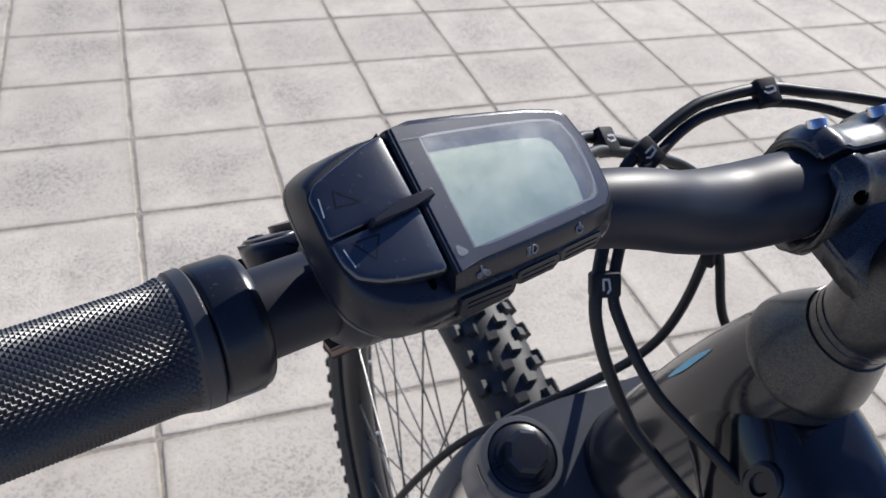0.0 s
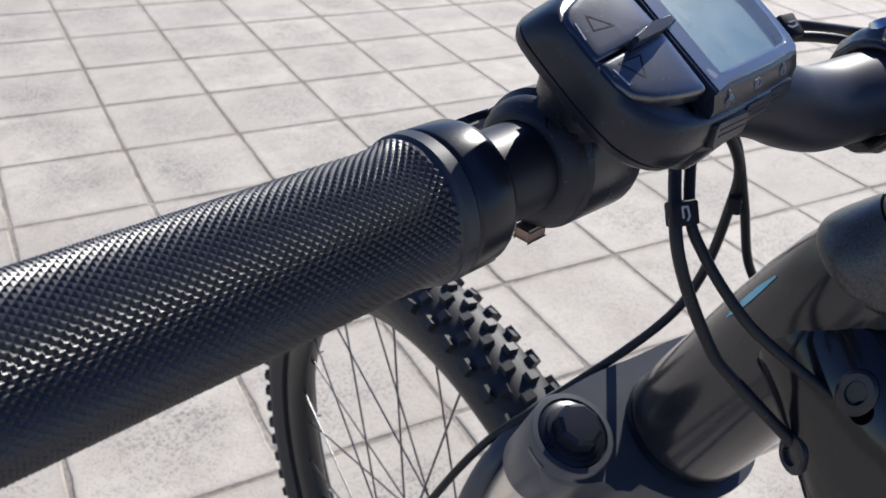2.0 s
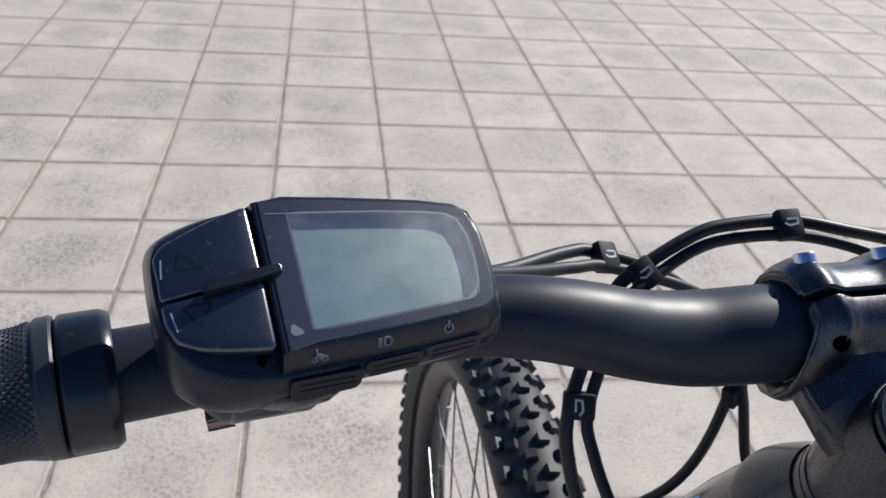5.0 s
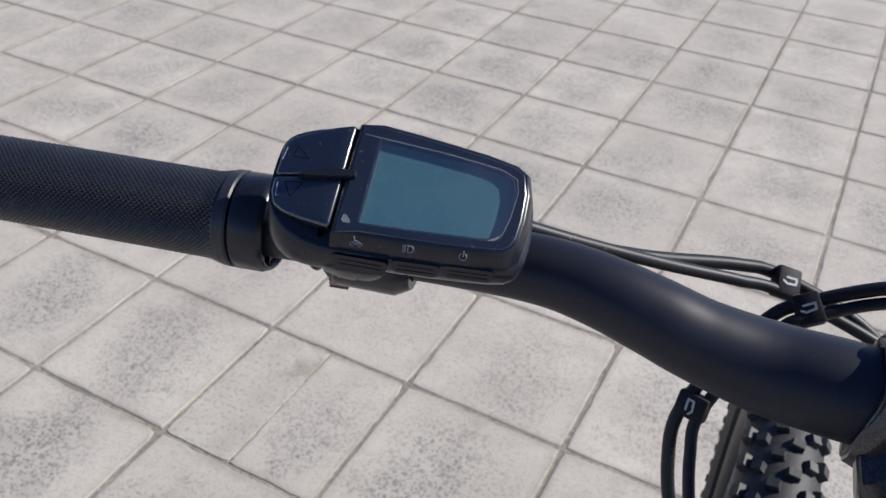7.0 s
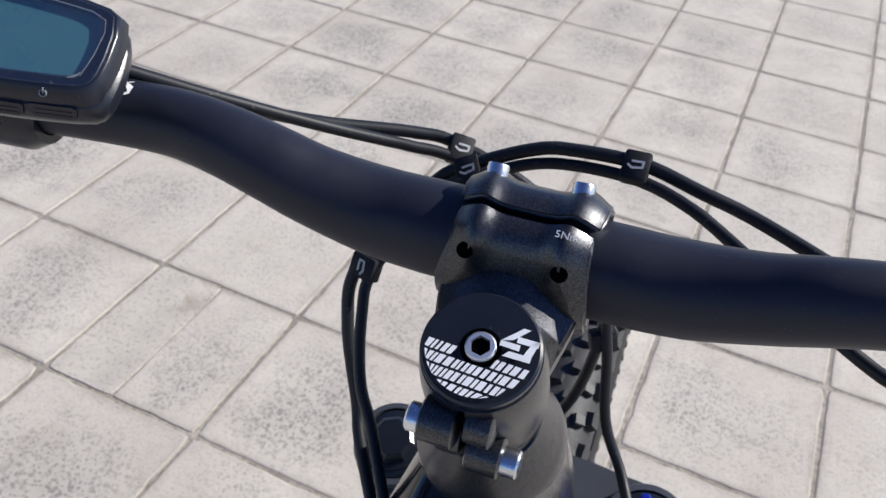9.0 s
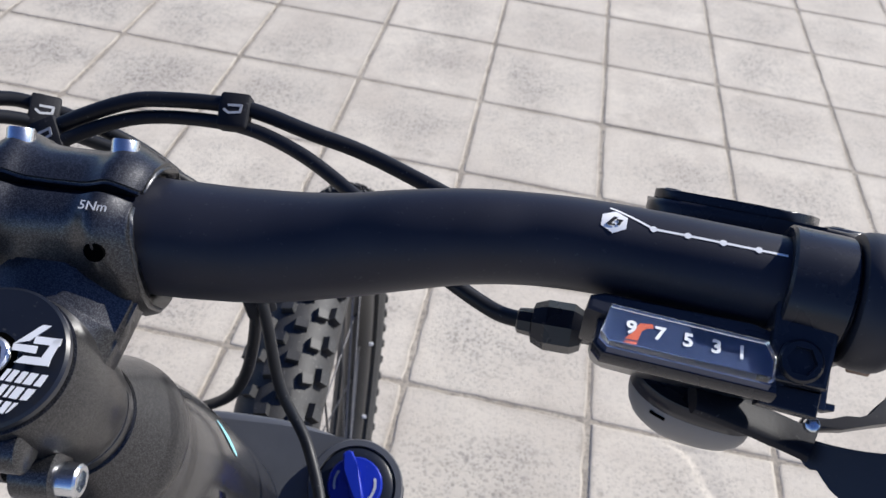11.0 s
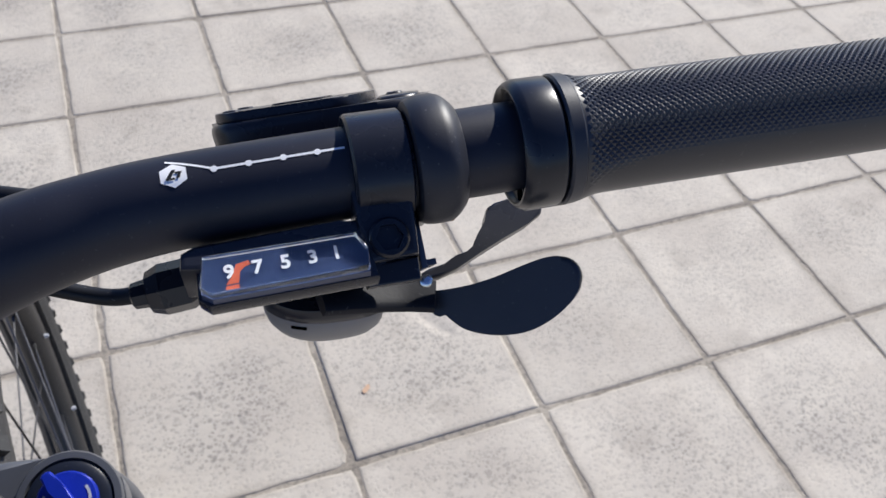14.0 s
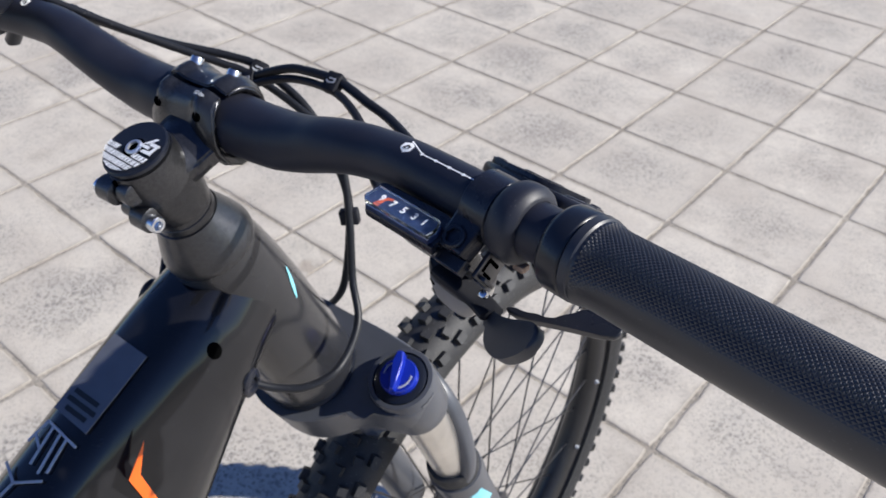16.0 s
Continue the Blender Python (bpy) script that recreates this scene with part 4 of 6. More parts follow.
for side in (1, -1):
    base = steer(FORK_S, LEG_AHEAD, side * LEG_X)
    bm = lathe(bmesh.new(), [(-0.040, 0.0215), (-0.038, 0.0225), (0.004, 0.0225), (0.0055, 0.0218), (0.0058, 0.0190), (0.0030, 0.0185)], base, -AX, 48)
    part("crown_socket", bm, M["fork"], fork, "", UPRIGHT)
    bm = lathe(bmesh.new(), [(0.001, 0.0186), (0.0050, 0.0180), (0.0060, 0.0165), (0.0064, 0.0130)], base, -AX, 40)
    part("cap_ring", bm, M["gloss"], fork, "", UPRIGHT)
    if side > 0:
        bm = lathe(bmesh.new(), [(0.0060, 0.0128), (0.0100, 0.0128), (0.0112, 0.0120), (0.0116, 0.006)], base, -AX, 40)
        part("dial", bm, M["blue"], fork, "blue anodised damper dial", UPRIGHT)
        lever_axes = frame_of(base - AX * 0.0116, (0.50, 0, 0), (0, 0.92, 0.39))
        turn = radians(112)
        cu, cv = lever_axes[1] * math.cos(turn) + lever_axes[2] * math.sin(turn), lever_axes[2] * math.cos(turn) - lever_axes[1] * math.sin(turn)
        ridge_axes = (lever_axes[0], cu, cv, lever_axes[3])
        bm = prism(bmesh.new(), soften([(-0.0125, -0.0026), (0.0130, -0.0034), (0.0150, 0.0), (0.0130, 0.0034), (-0.0125, 0.0026)], 1), ridge_axes, -0.002, 0.0062, 0.0010)
        part("dial_ridge", bm, M["blue"], fork, "", UPRIGHT)
        bm = bmesh.new()
        stroke(bm, lever_axes, ring_points(0.0095, (0, 0), -50, 20, 6), 0.0012, -0.0002, 0.0001)
        stroke(bm, lever_axes, ring_points(0.0095, (0, 0), 150, 200, 5), 0.0010, -0.0002, 0.0001)
        part("dial_print", bm, M["grey_print"], fork, "", UPRIGHT)
    else:
        bm = lathe(bmesh.new(), [(0.0060, 0.0126), (0.0150, 0.0118), (0.0166, 0.0098), (0.0168, 0.0040)], base, -AX, 8)
        part("air_cap", bm, M["gloss"], fork, "black faceted air valve cap", UPRIGHT, sharp=20)
        bm = lathe(bmesh.new(), [(0.0056, 0.0150), (0.0076, 0.0148), (0.0080, 0.0138)], base, -AX, 36)
        part("cap_collar", bm, M["gloss"], fork, "", UPRIGHT)
    bm = lathe(bmesh.new(), [(0.034, 0.0160), (0.210, 0.0160)], base, AX, 40)
    part("stanchion", bm, M["stanchion"], fork, "bright metal stanchion tube", UPRIGHT)
    bm = lathe(bmesh.new(), [(0.146, 0.0165), (0.147, 0.0195), (0.153, 0.0210), (0.162, 0.0212), (0.166, 0.0190)], base, AX, 40)
    part("wiper_seal", bm, M["tyre"], fork, "", UPRIGHT)
    bm = lathe(bmesh.new(), [(0.1625, 0.0190), (0.164, 0.0225), (0.183, 0.0228), (0.203, 0.0215), (0.318, 0.0200), (0.418, 0.0205), (0.438, 0.0180)], base, AX, 40)
    part("lower_leg", bm, M["fork"], fork, "", UPRIGHT)
    bm = bmesh.new()
    rows = []
    for k in range(7):
        s = 0.182 + 0.034 * k / 6
        rows.append([bm.verts.new(base + AX * s + (Vector((side * math.cos(a), 0, 0)) + Vector((0, 0.92, 0.39)) * math.sin(a)) * 0.0231) for a in (-0.55 + 0.05 * k, -0.30 + 0.05 * k, -0.05 + 0.05 * k)])
    for a, b in zip(rows, rows[1:]):
        for j in range(2):
            bm.faces.new((a[j], a[j + 1], b[j + 1], b[j]))
    part("leg_decal", bm, M["cyan"], fork, "pale cyan decal", UPRIGHT)
# arch over the tyre
ahead = Vector((0, 0.92, 0.39))
half_arch = [(0.074, 0.134, 0.575), (0.081, 0.130, 0.612), (0.078, 0.126, 0.648), (0.068, 0.123, 0.676), (0.050, 0.122, 0.694), (0.027, 0.122, 0.703)]
arch = spline([(-x, y, z) for x, y, z in half_arch] + [(0, 0.122, 0.705)] + half_arch[::-1], 8)
bm = sweep(bmesh.new(), arch, [(0.0072, 0.0100)] * len(arch), 24, 3.0, side=(0, 1, 0))
part("arch", bm, M["fork"], fork, "dark grey fork arch", UPRIGHT)

# ---- front wheel ----
WHEEL = Vector((0.000, 0.270, 0.342))
TYRE_R, TYRE_W = 0.336, 0.0285
bm = bmesh.new()
prof = []
for k in range(17):
    a = radians(-122 + 244 * k / 16)
    prof.append((TYRE_W * math.sin(a) * (1.0 if abs(a) < 1.6 else 0.9), TYRE_R - TYRE_W + TYRE_W * math.cos(a)))
lathe(bm, prof, WHEEL, (1, 0, 0), 144, True)
tyre = part("tyre", bm, M["tyre"], bicycle, "knobbly black mountain bike tyre", UPRIGHT)
rim_r = TYRE_R - 0.046
bm = lathe(bmesh.new(), [(-0.0165, rim_r + 0.006), (-0.0170, rim_r - 0.006), (-0.0120, rim_r - 0.016), (-0.004, rim_r - 0.021), (0.004, rim_r - 0.021), (0.0120, rim_r - 0.016), (0.0170, rim_r - 0.006), (0.0165, rim_r + 0.006)], WHEEL, (1, 0, 0), 120, True)
rim = part("rim", bm, M["rim"], bicycle, "black wheel rim", UPRIGHT)
bm = lathe(bmesh.new(), [(-0.050, 0.010), (-0.048, 0.012), (-0.034, 0.012), (-0.032, 0.028), (-0.028, 0.028), (-0.024, 0.016), (0.024, 0.016), (0.028, 0.028), (0.032, 0.028), (0.034, 0.012), (0.050, 0.012), (0.051, 0.010)], WHEEL, (1, 0, 0), 32)
part("hub", bm, M["gloss"], bicycle, "", UPRIGHT)
for k in range(32):
    a = 2 * math.pi * (k + 0.5) / 32
    flange = 1 if k % 2 else -1
    lead = radians(42) * (1 if (k // 2) % 2 else -1)
    p = WHEEL + Vector((flange * 0.030, math.cos(a + lead) * 0.026, math.sin(a + lead) * 0.026))
    q = WHEEL + Vector((flange * 0.003, math.cos(a) * (rim_r - 0.016), math.sin(a) * (rim_r - 0.016)))
    d = (q - p).normalized()
    part("spoke", sweep(bmesh.new(), [p, q - d * 0.010, q - d * 0.0099, q + d * 0.004], [0.0010, 0.0010, 0.0018, 0.0018], 8), M["spoke"], rim, "", UPRIGHT)
    w = WHEEL + Vector((0.0150, math.cos(a) * (rim_r - 0.012), math.sin(a) * (rim_r - 0.012)))
    if k % 2:
        part("nipple", lathe(bmesh.new(), [(0, 0.0026), (0.0046, 0.0022), (0.0050, 0.0004)], w, (1, 0, 0), 8), M["grey_print"], rim, "small bright dot on the rim", UPRIGHT)


def knob_mesh(w, l, h):
    """A tread block with tapered sides, lying on the x-y plane."""
    bm = bmesh.new()
    low = [bm.verts.new((sx * w / 2 * 1.12, sy * l / 2 * 1.12, -0.002)) for sx, sy in ((-1, -1), (1, -1), (1, 1), (-1, 1))]
    top = [bm.verts.new((sx * w / 2 * 0.92, sy * l / 2 * 0.92, h)) for sx, sy in ((-1, -1), (1, -1), (1, 1), (-1, 1))]
    bm.faces.new(low[::-1]), bm.faces.new(top)
    for k in range(4):
        bm.faces.new((low[k], low[(k + 1) % 4], top[(k + 1) % 4], top[k]))
    me = bpy.data.meshes.new("knob")
    bm.to_mesh(me)
    bm.free()
    me.materials.append(M["knob"])
    return me


knob_kinds = [knob_mesh(0.0088, 0.0074, 0.0044), knob_mesh(0.0080, 0.0074, 0.0046), knob_mesh(0.0080, 0.0104, 0.0052)]
STEPS = 82
extra_v, extra_f = [], []
rng = random.Random(9)
made = 0
for i in range(STEPS):
    for kind, tilt, shift in ((0, 11, 0.0), (0, -11, 0.5), (1, 33, 0.5), (1, -33, 0.0), (2, 55, 0.25), (2, -55, 0.75)):
        a = 2 * math.pi * (i + shift) / STEPS
        t = radians(tilt)
        c = WHEEL + Vector((TYRE_W * math.sin(t), 0, 0)) + Vector((0, math.cos(a), math.sin(a))) * (TYRE_R - TYRE_W + TYRE_W * math.cos(t))
        n = (Vector((math.sin(t), 0, 0)) + Vector((0, math.cos(a), math.sin(a))) * math.cos(t)).normalized()
        along = Vector((0, -math.sin(a), math.cos(a)))
        skew = radians(rng.uniform(-6, 6) + (10 if tilt > 0 else -10) * (kind == 1))
        across = along.cross(n)
        u, v = across * math.cos(skew) + along * math.sin(skew), along * math.cos(skew) - across * math.sin(skew)
        m = UPRIGHT @ Matrix(((u.x, v.x, n.x, c.x), (u.y, v.y, n.y, c.y), (u.z, v.z, n.z, c.z), (0, 0, 0, 1)))
        if -0.15 * math.pi < a % (2 * math.pi) < 0.86 * math.pi and made < 300 and a % (2 * math.pi) > 0.06 * math.pi:
            ob = new("knob", knob_kinds[kind])
            ob.parent, ob.matrix_basis = tyre, m
            made += 1
        else:
            b = len(extra_v)
            extra_v += [m @ w.co for w in knob_kinds[kind].vertices]
            extra_f += [[b + q for q in p.vertices] for p in knob_kinds[kind].polygons]
me = bpy.data.meshes.new("tread")
me.from_pydata(extra_v, [], extra_f)
me.materials.append(M["knob"])
tread = tagged(new("tread", me), kind="stuff")
tread.parent = tyre

# ---- display unit on the left of the bar ----
D = frame_of((-0.1712, -0.0260, 0.9982), (0.9672, 0.2421, -0.0770), (-0.170, 0.8422, 0.5117))


def mm(pts):
    return [(a / 1000, b / 1000) for a, b in pts]


display = tagged(new("display"), "black handlebar display with grey-green screen and two buttons")
display.parent = bicycle
BODY = mm([(-24.7, -2), (-24.7, 4), (-24.2, 8.4), (-22.6, 11.3), (-19, 13.5), (-13.5, 15.8), (-7.5, 17.3), (-3.2, 17.9), (1, 17.6), (9, 17.0), (18, 16.0), (31, 14.0), (42, 12.4), (47.2, 10.2), (49.4, 4.3), (50.2, -4), (50.0, -11), (48.8, -16), (45, -18.6),
           (30, -20.2), (16, -21.0), (5, -21.6), (-4, -21.8), (-12, -20.4), (-18, -17.4), (-22.4, -13.0), (-24.3, -7.6)])
BODY = soften(BODY, 1)


def housing_ring(grow, right=0.0, ride=0.0, skirt=0.0):
    """The housing's outline, wider by grow all round (mm), and by more on the stem's side and the rider's side; the skirt flares the end under the buttons."""
    out = []
    for a, b in inset(BODY, -grow / 1000):
        end = max(0.0, min(1.0, (0.004 - a) / 0.022)) ** 0.8
        a += (right * max(0.0, min(1.0, (a - 0.036) / 0.012)) - 0.4 * skirt * end) / 1000
        b -= ride * max(0.0, min(1.0, (-0.006 - b) / 0.012)) / 1000
        b += skirt * end * (0.0044 * min(1.0, b / 0.007) if b > 0 else 0.0046 * max(-1.0, b / 0.011))
        out.append((a, b))
    return out


bm = loft(bmesh.new(), D, [(housing_ring(-4.0), -0.0070), (housing_ring(-0.7), -0.0070), (housing_ring(0.0, 0.2), -0.0073), (housing_ring(0.3, 1.4, 0.6, 0.22), -0.0090), (housing_ring(0.3, 1.5, 1.2, 0.50), -0.0115), (housing_ring(0.2, 0.8, 0.8, 0.84), -0.0150), (housing_ring(0.15, 0.7, 0.6, 0.88), -0.0154), (housing_ring(-0.35, 0.3, 0.2, 0.89), -0.0156), (housing_ring(0.1, 0.6, 0.4, 0.91), -0.0159),
                           (housing_ring(0.0, 0.2, 0.0, 1.0), -0.0170), (housing_ring(-0.5, -0.4, -0.6, 1.0), -0.0180), (housing_ring(-2.2, -2.0, -2.0, 0.9), -0.0185), (housing_ring(-7.0, -6.0, -2.0, 0.4), -0.0225)])
part("housing", bm, M["plastic"], display, "black moulded plastic housing", sharp=38)
bm = prism(bmesh.new(), soften([(a * 0.62 - 0.004, b * 0.62 + 0.002) for a, b in BODY[::2]], 1), D, -0.0300, -0.0190, 0.0035, 0.75, 3)
part("base", bm, M["plastic"], display)
# raised screen frame: thin rim on three sides, sloping fascia on the rider's side
EDGE = mm([(-2.7, 17.6), (4.1, 18.8), (16, 17.7), (26.3, 16.5), (36, 15.4), (45.0, 13.8), (49.0, 11.6), (50.9, 4.0), (51.0, -4.0), (50.6, -10.0), (49.6, -15.4), (46.0, -18.2), (38, -19.2), (28, -20.0), (16, -20.7), (5, -21.1), (-2.9, -21.4)])
FACE = mm([(-2.7, 17.0), (4.1, 18.2), (16, 17.1), (26.3, 15.9), (36, 14.7), (44.6, 12.9), (48.0, 10.6), (49.5, 4.0), (49.5, -4.0), (48.8, -10.0), (47.4, -13.2), (44.6, -15.2), (38, -16.0), (28, -16.8), (16, -17.4), (5, -17.9), (-2.9, -18.2)])
RECESS = mm([(4.6, 13.2), (7, 13.0), (16, 12.4), (26.3, 11.6), (36, 10.6), (41.4, 9.6), (43.8, 8.0), (45.0, 4), (44.8, -3), (43.9, -8), (42.7, -10.2), (40.6, -11.4), (36, -11.9), (28, -12.5), (16, -13.3), (8, -13.8), (4.4, -14)])
mid = [(a * 0.35 + c * 0.65, b * 0.35 + d * 0.65) for (a, b), (c, d) in zip(FACE, EDGE)]
bm = loft(bmesh.new(), D, [(inset(EDGE, 0.001), -0.0088), (EDGE, -0.0082), (mid, -0.0052), (FACE, -0.0031), (inset(FACE, 0.0006), -0.0026), (RECESS, -0.0026), (RECESS, -0.0046)])
part("screen_frame", bm, M["plastic"], display, "black screen frame with sloping fascia", sharp=40)
bm = loft(bmesh.new(), D, [(inset(FACE, 0.0012), -0.0031), (inset(FACE, 0.0012), -0.0025), (inset(FACE, 0.0015), -0.0023), (RECESS, -0.0023), (inset(RECESS, 0.00004), -0.0044)])
bm.faces.ensure_lookup_table()
bm.faces.remove(bm.faces[-2])                    # open below, round the panel
part("bezel", bm, M["button"], display, "glossy black screen surround", sharp=30)
bm = prism(bmesh.new(), inset(RECESS, -0.0003), D, -0.00435, -0.0042)
part("screen_area", bm, M["lcd"], display, "blank grey-green liquid crystal panel")
bm = prism(bmesh.new(), inset(RECESS, -0.0006), D, -0.00226, -0.00205)
cover = part("screen_cover", bm, M["screen"], display, "clear scuffed cover of the screen")
cover.visible_shadow = False
bm = bmesh.new()
stroke(bm, D, mm([(-0.4, 13.6), (25, 12.1), (40.4, 10.3), (45.0, 8.2), (46.0, 4), (45.2, -4), (43.5, -11.0)]), 0.00022, -0.0021, -0.00200)
part("film_edge", bm, M["film"], display, "thin pale edge of the protective film")
bm = prism(bmesh.new(), soften(mm([(39.6, -12.4), (42.6, -11.8), (43.6, -9.6), (42.6, -10.6), (41.0, -11.6)]), 1), D, -0.0021, -0.00186)
part("film_tab", bm, M["film"], display, "pale curled film corner")
bm = prism(bmesh.new(), soften(mm([(-0.8, -15.0), (2.2, -14.8), (1.4, -13.4), (-0.4, -12.0)]), 1), D, -0.0021, -0.00190)
part("film_tab", bm, M["film"], display, "pale curled film corner")
UP = mm([(-24.2, 7.6), (-22.2, 10.2), (-16.2, 12.5), (-9.6, 14.9), (-3.7, 16.6), (-3.6, -0.6), (-13, -1.6), (-24.0, -2.2), (-23.9, 2)])
DOWN = mm([(-24.0, -2.8), (-13, -2.2), (-3.6, -1.2), (-3.7, -16.7), (-7.5, -16.3), (-13, -15.4), (-18.0, -14.0), (-22.0, -11.6), (-23.7, -7.6)])


def dip(a, b):
    """How far the buttons' face curves down towards the far end and towards its edges."""
    return (0.0042 * (max(0.0, -0.004 - a) / 0.020) ** 1.6 + 0.0007 * (max(0.0, -0.010 - b) / 0.008) ** 2 + 0.0006 * (max(0.0, b - 0.008) / 0.008) ** 2)


def lay(bm):
    """Bends a flat piece onto the buttons' face."""
    for v in bm.verts:
        d = v.co - D[0]
        v.co -= D[3] * dip(d.dot(D[1]), d.dot(D[2]))
    return bm


# black sheet added under the buttons, painting the shade in their gaps
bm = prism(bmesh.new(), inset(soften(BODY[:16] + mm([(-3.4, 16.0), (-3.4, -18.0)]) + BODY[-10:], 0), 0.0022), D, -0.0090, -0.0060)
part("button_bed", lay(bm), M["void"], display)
for name, shape in (("up_button", UP), ("down_button", DOWN)):
    shape = rounded(shape, 0.0012, 5)
    k = [(sum(p[0] for p in shape) / len(shape), sum(p[1] for p in shape) / len(shape))][0]
    inner = [([(k[0] + (a - k[0]) * g, k[1] + (b - k[1]) * g) for a, b in shrink(shape, 0.0010)], -0.00230) for g in (0.8, 0.55, 0.3, 0.08)]
    bm = loft(bmesh.new(), D, [(shrink(shape, 0.0005), -0.0060), (shape, -0.0056), (shape, -0.0032), (shrink(shape, 0.00018), -0.0027), (shrink(shape, 0.0005), -0.00242), (shrink(shape, 0.0010), -0.00232)] + inner)
    part(name, lay(bm), M["button"], display, "smooth black rocker button", sharp=50)
bm = prism(bmesh.new(), mm([(-16.2, -3.2), (-15.6, -1.6), (-8, 0.2), (-0.2, 1.0), (0.3, 0.2), (0.1, -0.9), (-7, -2.2)]), D, -0.0042, -0.0004, 0.0004)
for v in bm.verts:
    v.co -= D[3] * 0.6 * dip((v.co - D[0]).dot(D[1]), 0.0)
part("divider", bm, M["plastic"], display, "raised black divider")


def fine(points, n=6):
    """Cuts every leg of a line into n pieces."""
    return [(a[0] + (b[0] - a[0]) * k / n, a[1] + (b[1] - a[1]) * k / n) for a, b in zip(points, points[1:]) for k in range(n)] + [points[-1]]


for name, tri in (("up_arrow", [(-19.2, 7.4), (-15.0, 3.3), (-20.0, 3.9), (-19.2, 7.4)]), ("down_arrow", [(-20.3, -4.4), (-14.6, -4.6), (-17.2, -9.2), (-20.3, -4.4)])):
    bm = stroke(bmesh.new(), D, fine(mm(tri)), 0.00032, -0.0025, -0.00226)
    part(name, lay(bm), M["matte"], display)
for pts in ([(-22.5, 6.8), (-23.0, 2.8)], [(-22.3, -5.0), (-21.6, -9.2)]):
    part("white_tick", lay(stroke(bmesh.new(), D, fine(mm(pts)), 0.00026, -0.0030, -0.00222)), M["grey_print"], display)


def icon(name, at, draw):
    k = (at[0] + 2.9) / 40.9
    upper, lower = Vector((0, -0.0182 + 0.0022 * k, -0.0031)), Vector((0, -0.0203 + 0.0022 * k, -0.0052))
    slope = (upper - lower).normalized()
    c = (upper + lower) / 2
    ax = frame_of(D[0] + D[2] * c.y + D[3] * c.z, D[1], D[2] * slope.y + D[3] * slope.z)
    bm = bmesh.new()
    for pts in draw:
        stroke(bm, ax, [((at[0] + a) / 1000, (at[1] + b) / 1000) for a, b in pts], 0.00030, -0.0006, 0.00045)
    part(name, bm, M["faint_icon"], display, "small pale printed symbol")


icon("power_icon", (34.4, 0.0), [ring_points(1.0, (0, 0), 125, 415, 14), [(0, 1.5), (0, 0.1)]])
icon("light_icon", (19.3, 0.0), [ring_points(0.95, (0.4, 0), -90, 90, 8) + [(-0.2, 0.95), (-0.2, -0.95), (0.4, -0.95)], [(-0.8, 0.8), (-1.7, 0.6)], [(-0.8, 0.25), (-1.7, 0.05)], [(-0.8, -0.3), (-1.7, -0.5)], [(-0.8, -0.85), (-1.7, -1.05)]])
icon("rider_icon", (4.6, -0.3), [ring_points(0.55, (-1.1, -0.5)), ring_points(0.55, (1.1, -0.5)), [(-1.1, -0.5), (-0.4, 0.5), (0.6, 0.4), (1.1, -0.5)], [(-0.4, 0.5), (0.1, -0.5), (0.6, 0.4)], [(-0.5, 0.6), (-0.7, 1.6)]])
# the three keys on the lower edge
for u0, u1, v0, v1, reach in ((-1.6, 14.2, -21.6, -21.3, 5.2), (14.8, 28.6, -21.3, -20.5, 4.6), (29.2, 43.6, -21.2, -20.2, 4.6)):
    ax = frame_of(D[0] + D[2] * ((v0 + v1) / 2000) + D[3] * -0.0070, D[1] + D[2] * ((v1 - v0) / (u1 - u0)), D[2] * 0.52 + D[3] * 0.85)
    first = reach > 5                            # it slants at its end
    bm = prism(bmesh.new(), rounded(mm([(u0, -0.6), (u1, -0.6), (u1 - 0.6, -reach), (u0 + (0.2 if first else 0.6), -reach - (1.0 if first else 0.0))]), 0.0010), ax, -0.004, 0.0012, 0.0004)
    part("edge_key", bm, M["gloss"], display, "narrow black key on the lower edge")
    bm = bmesh.new()
    for v in (-2.2, -3.6):
        stroke(bm, ax, mm([(u0 + 2.0, v), (u1 - 1.8, v)]), 0.0004, 0.0008, 0.0014)
    part("key_ridge", bm, M["gloss"], display)
bm = prism(bmesh.new(), soften(mm([(-9, -16), (14, -19), (12, -24.6), (2, -25.4), (-6, -24.4), (-12, -20)]), 1), D, -0.0200, -0.0120, 0.0012, 0.9)
part("key_base", bm, M["plastic"], display)
c, d = on_bar(-0.176)
bm = lathe(bmesh.new(), [(-0.0105, 0.0112), (-0.0105, 0.0152), (-0.0090, 0.0168), (0.0100, 0.0168), (0.0150, 0.0140), (0.0150, 0.0112)], LEAN @ c, d, 48, True)
part("clamp", bm, M["plastic"], display, "black clamp round the handlebar")

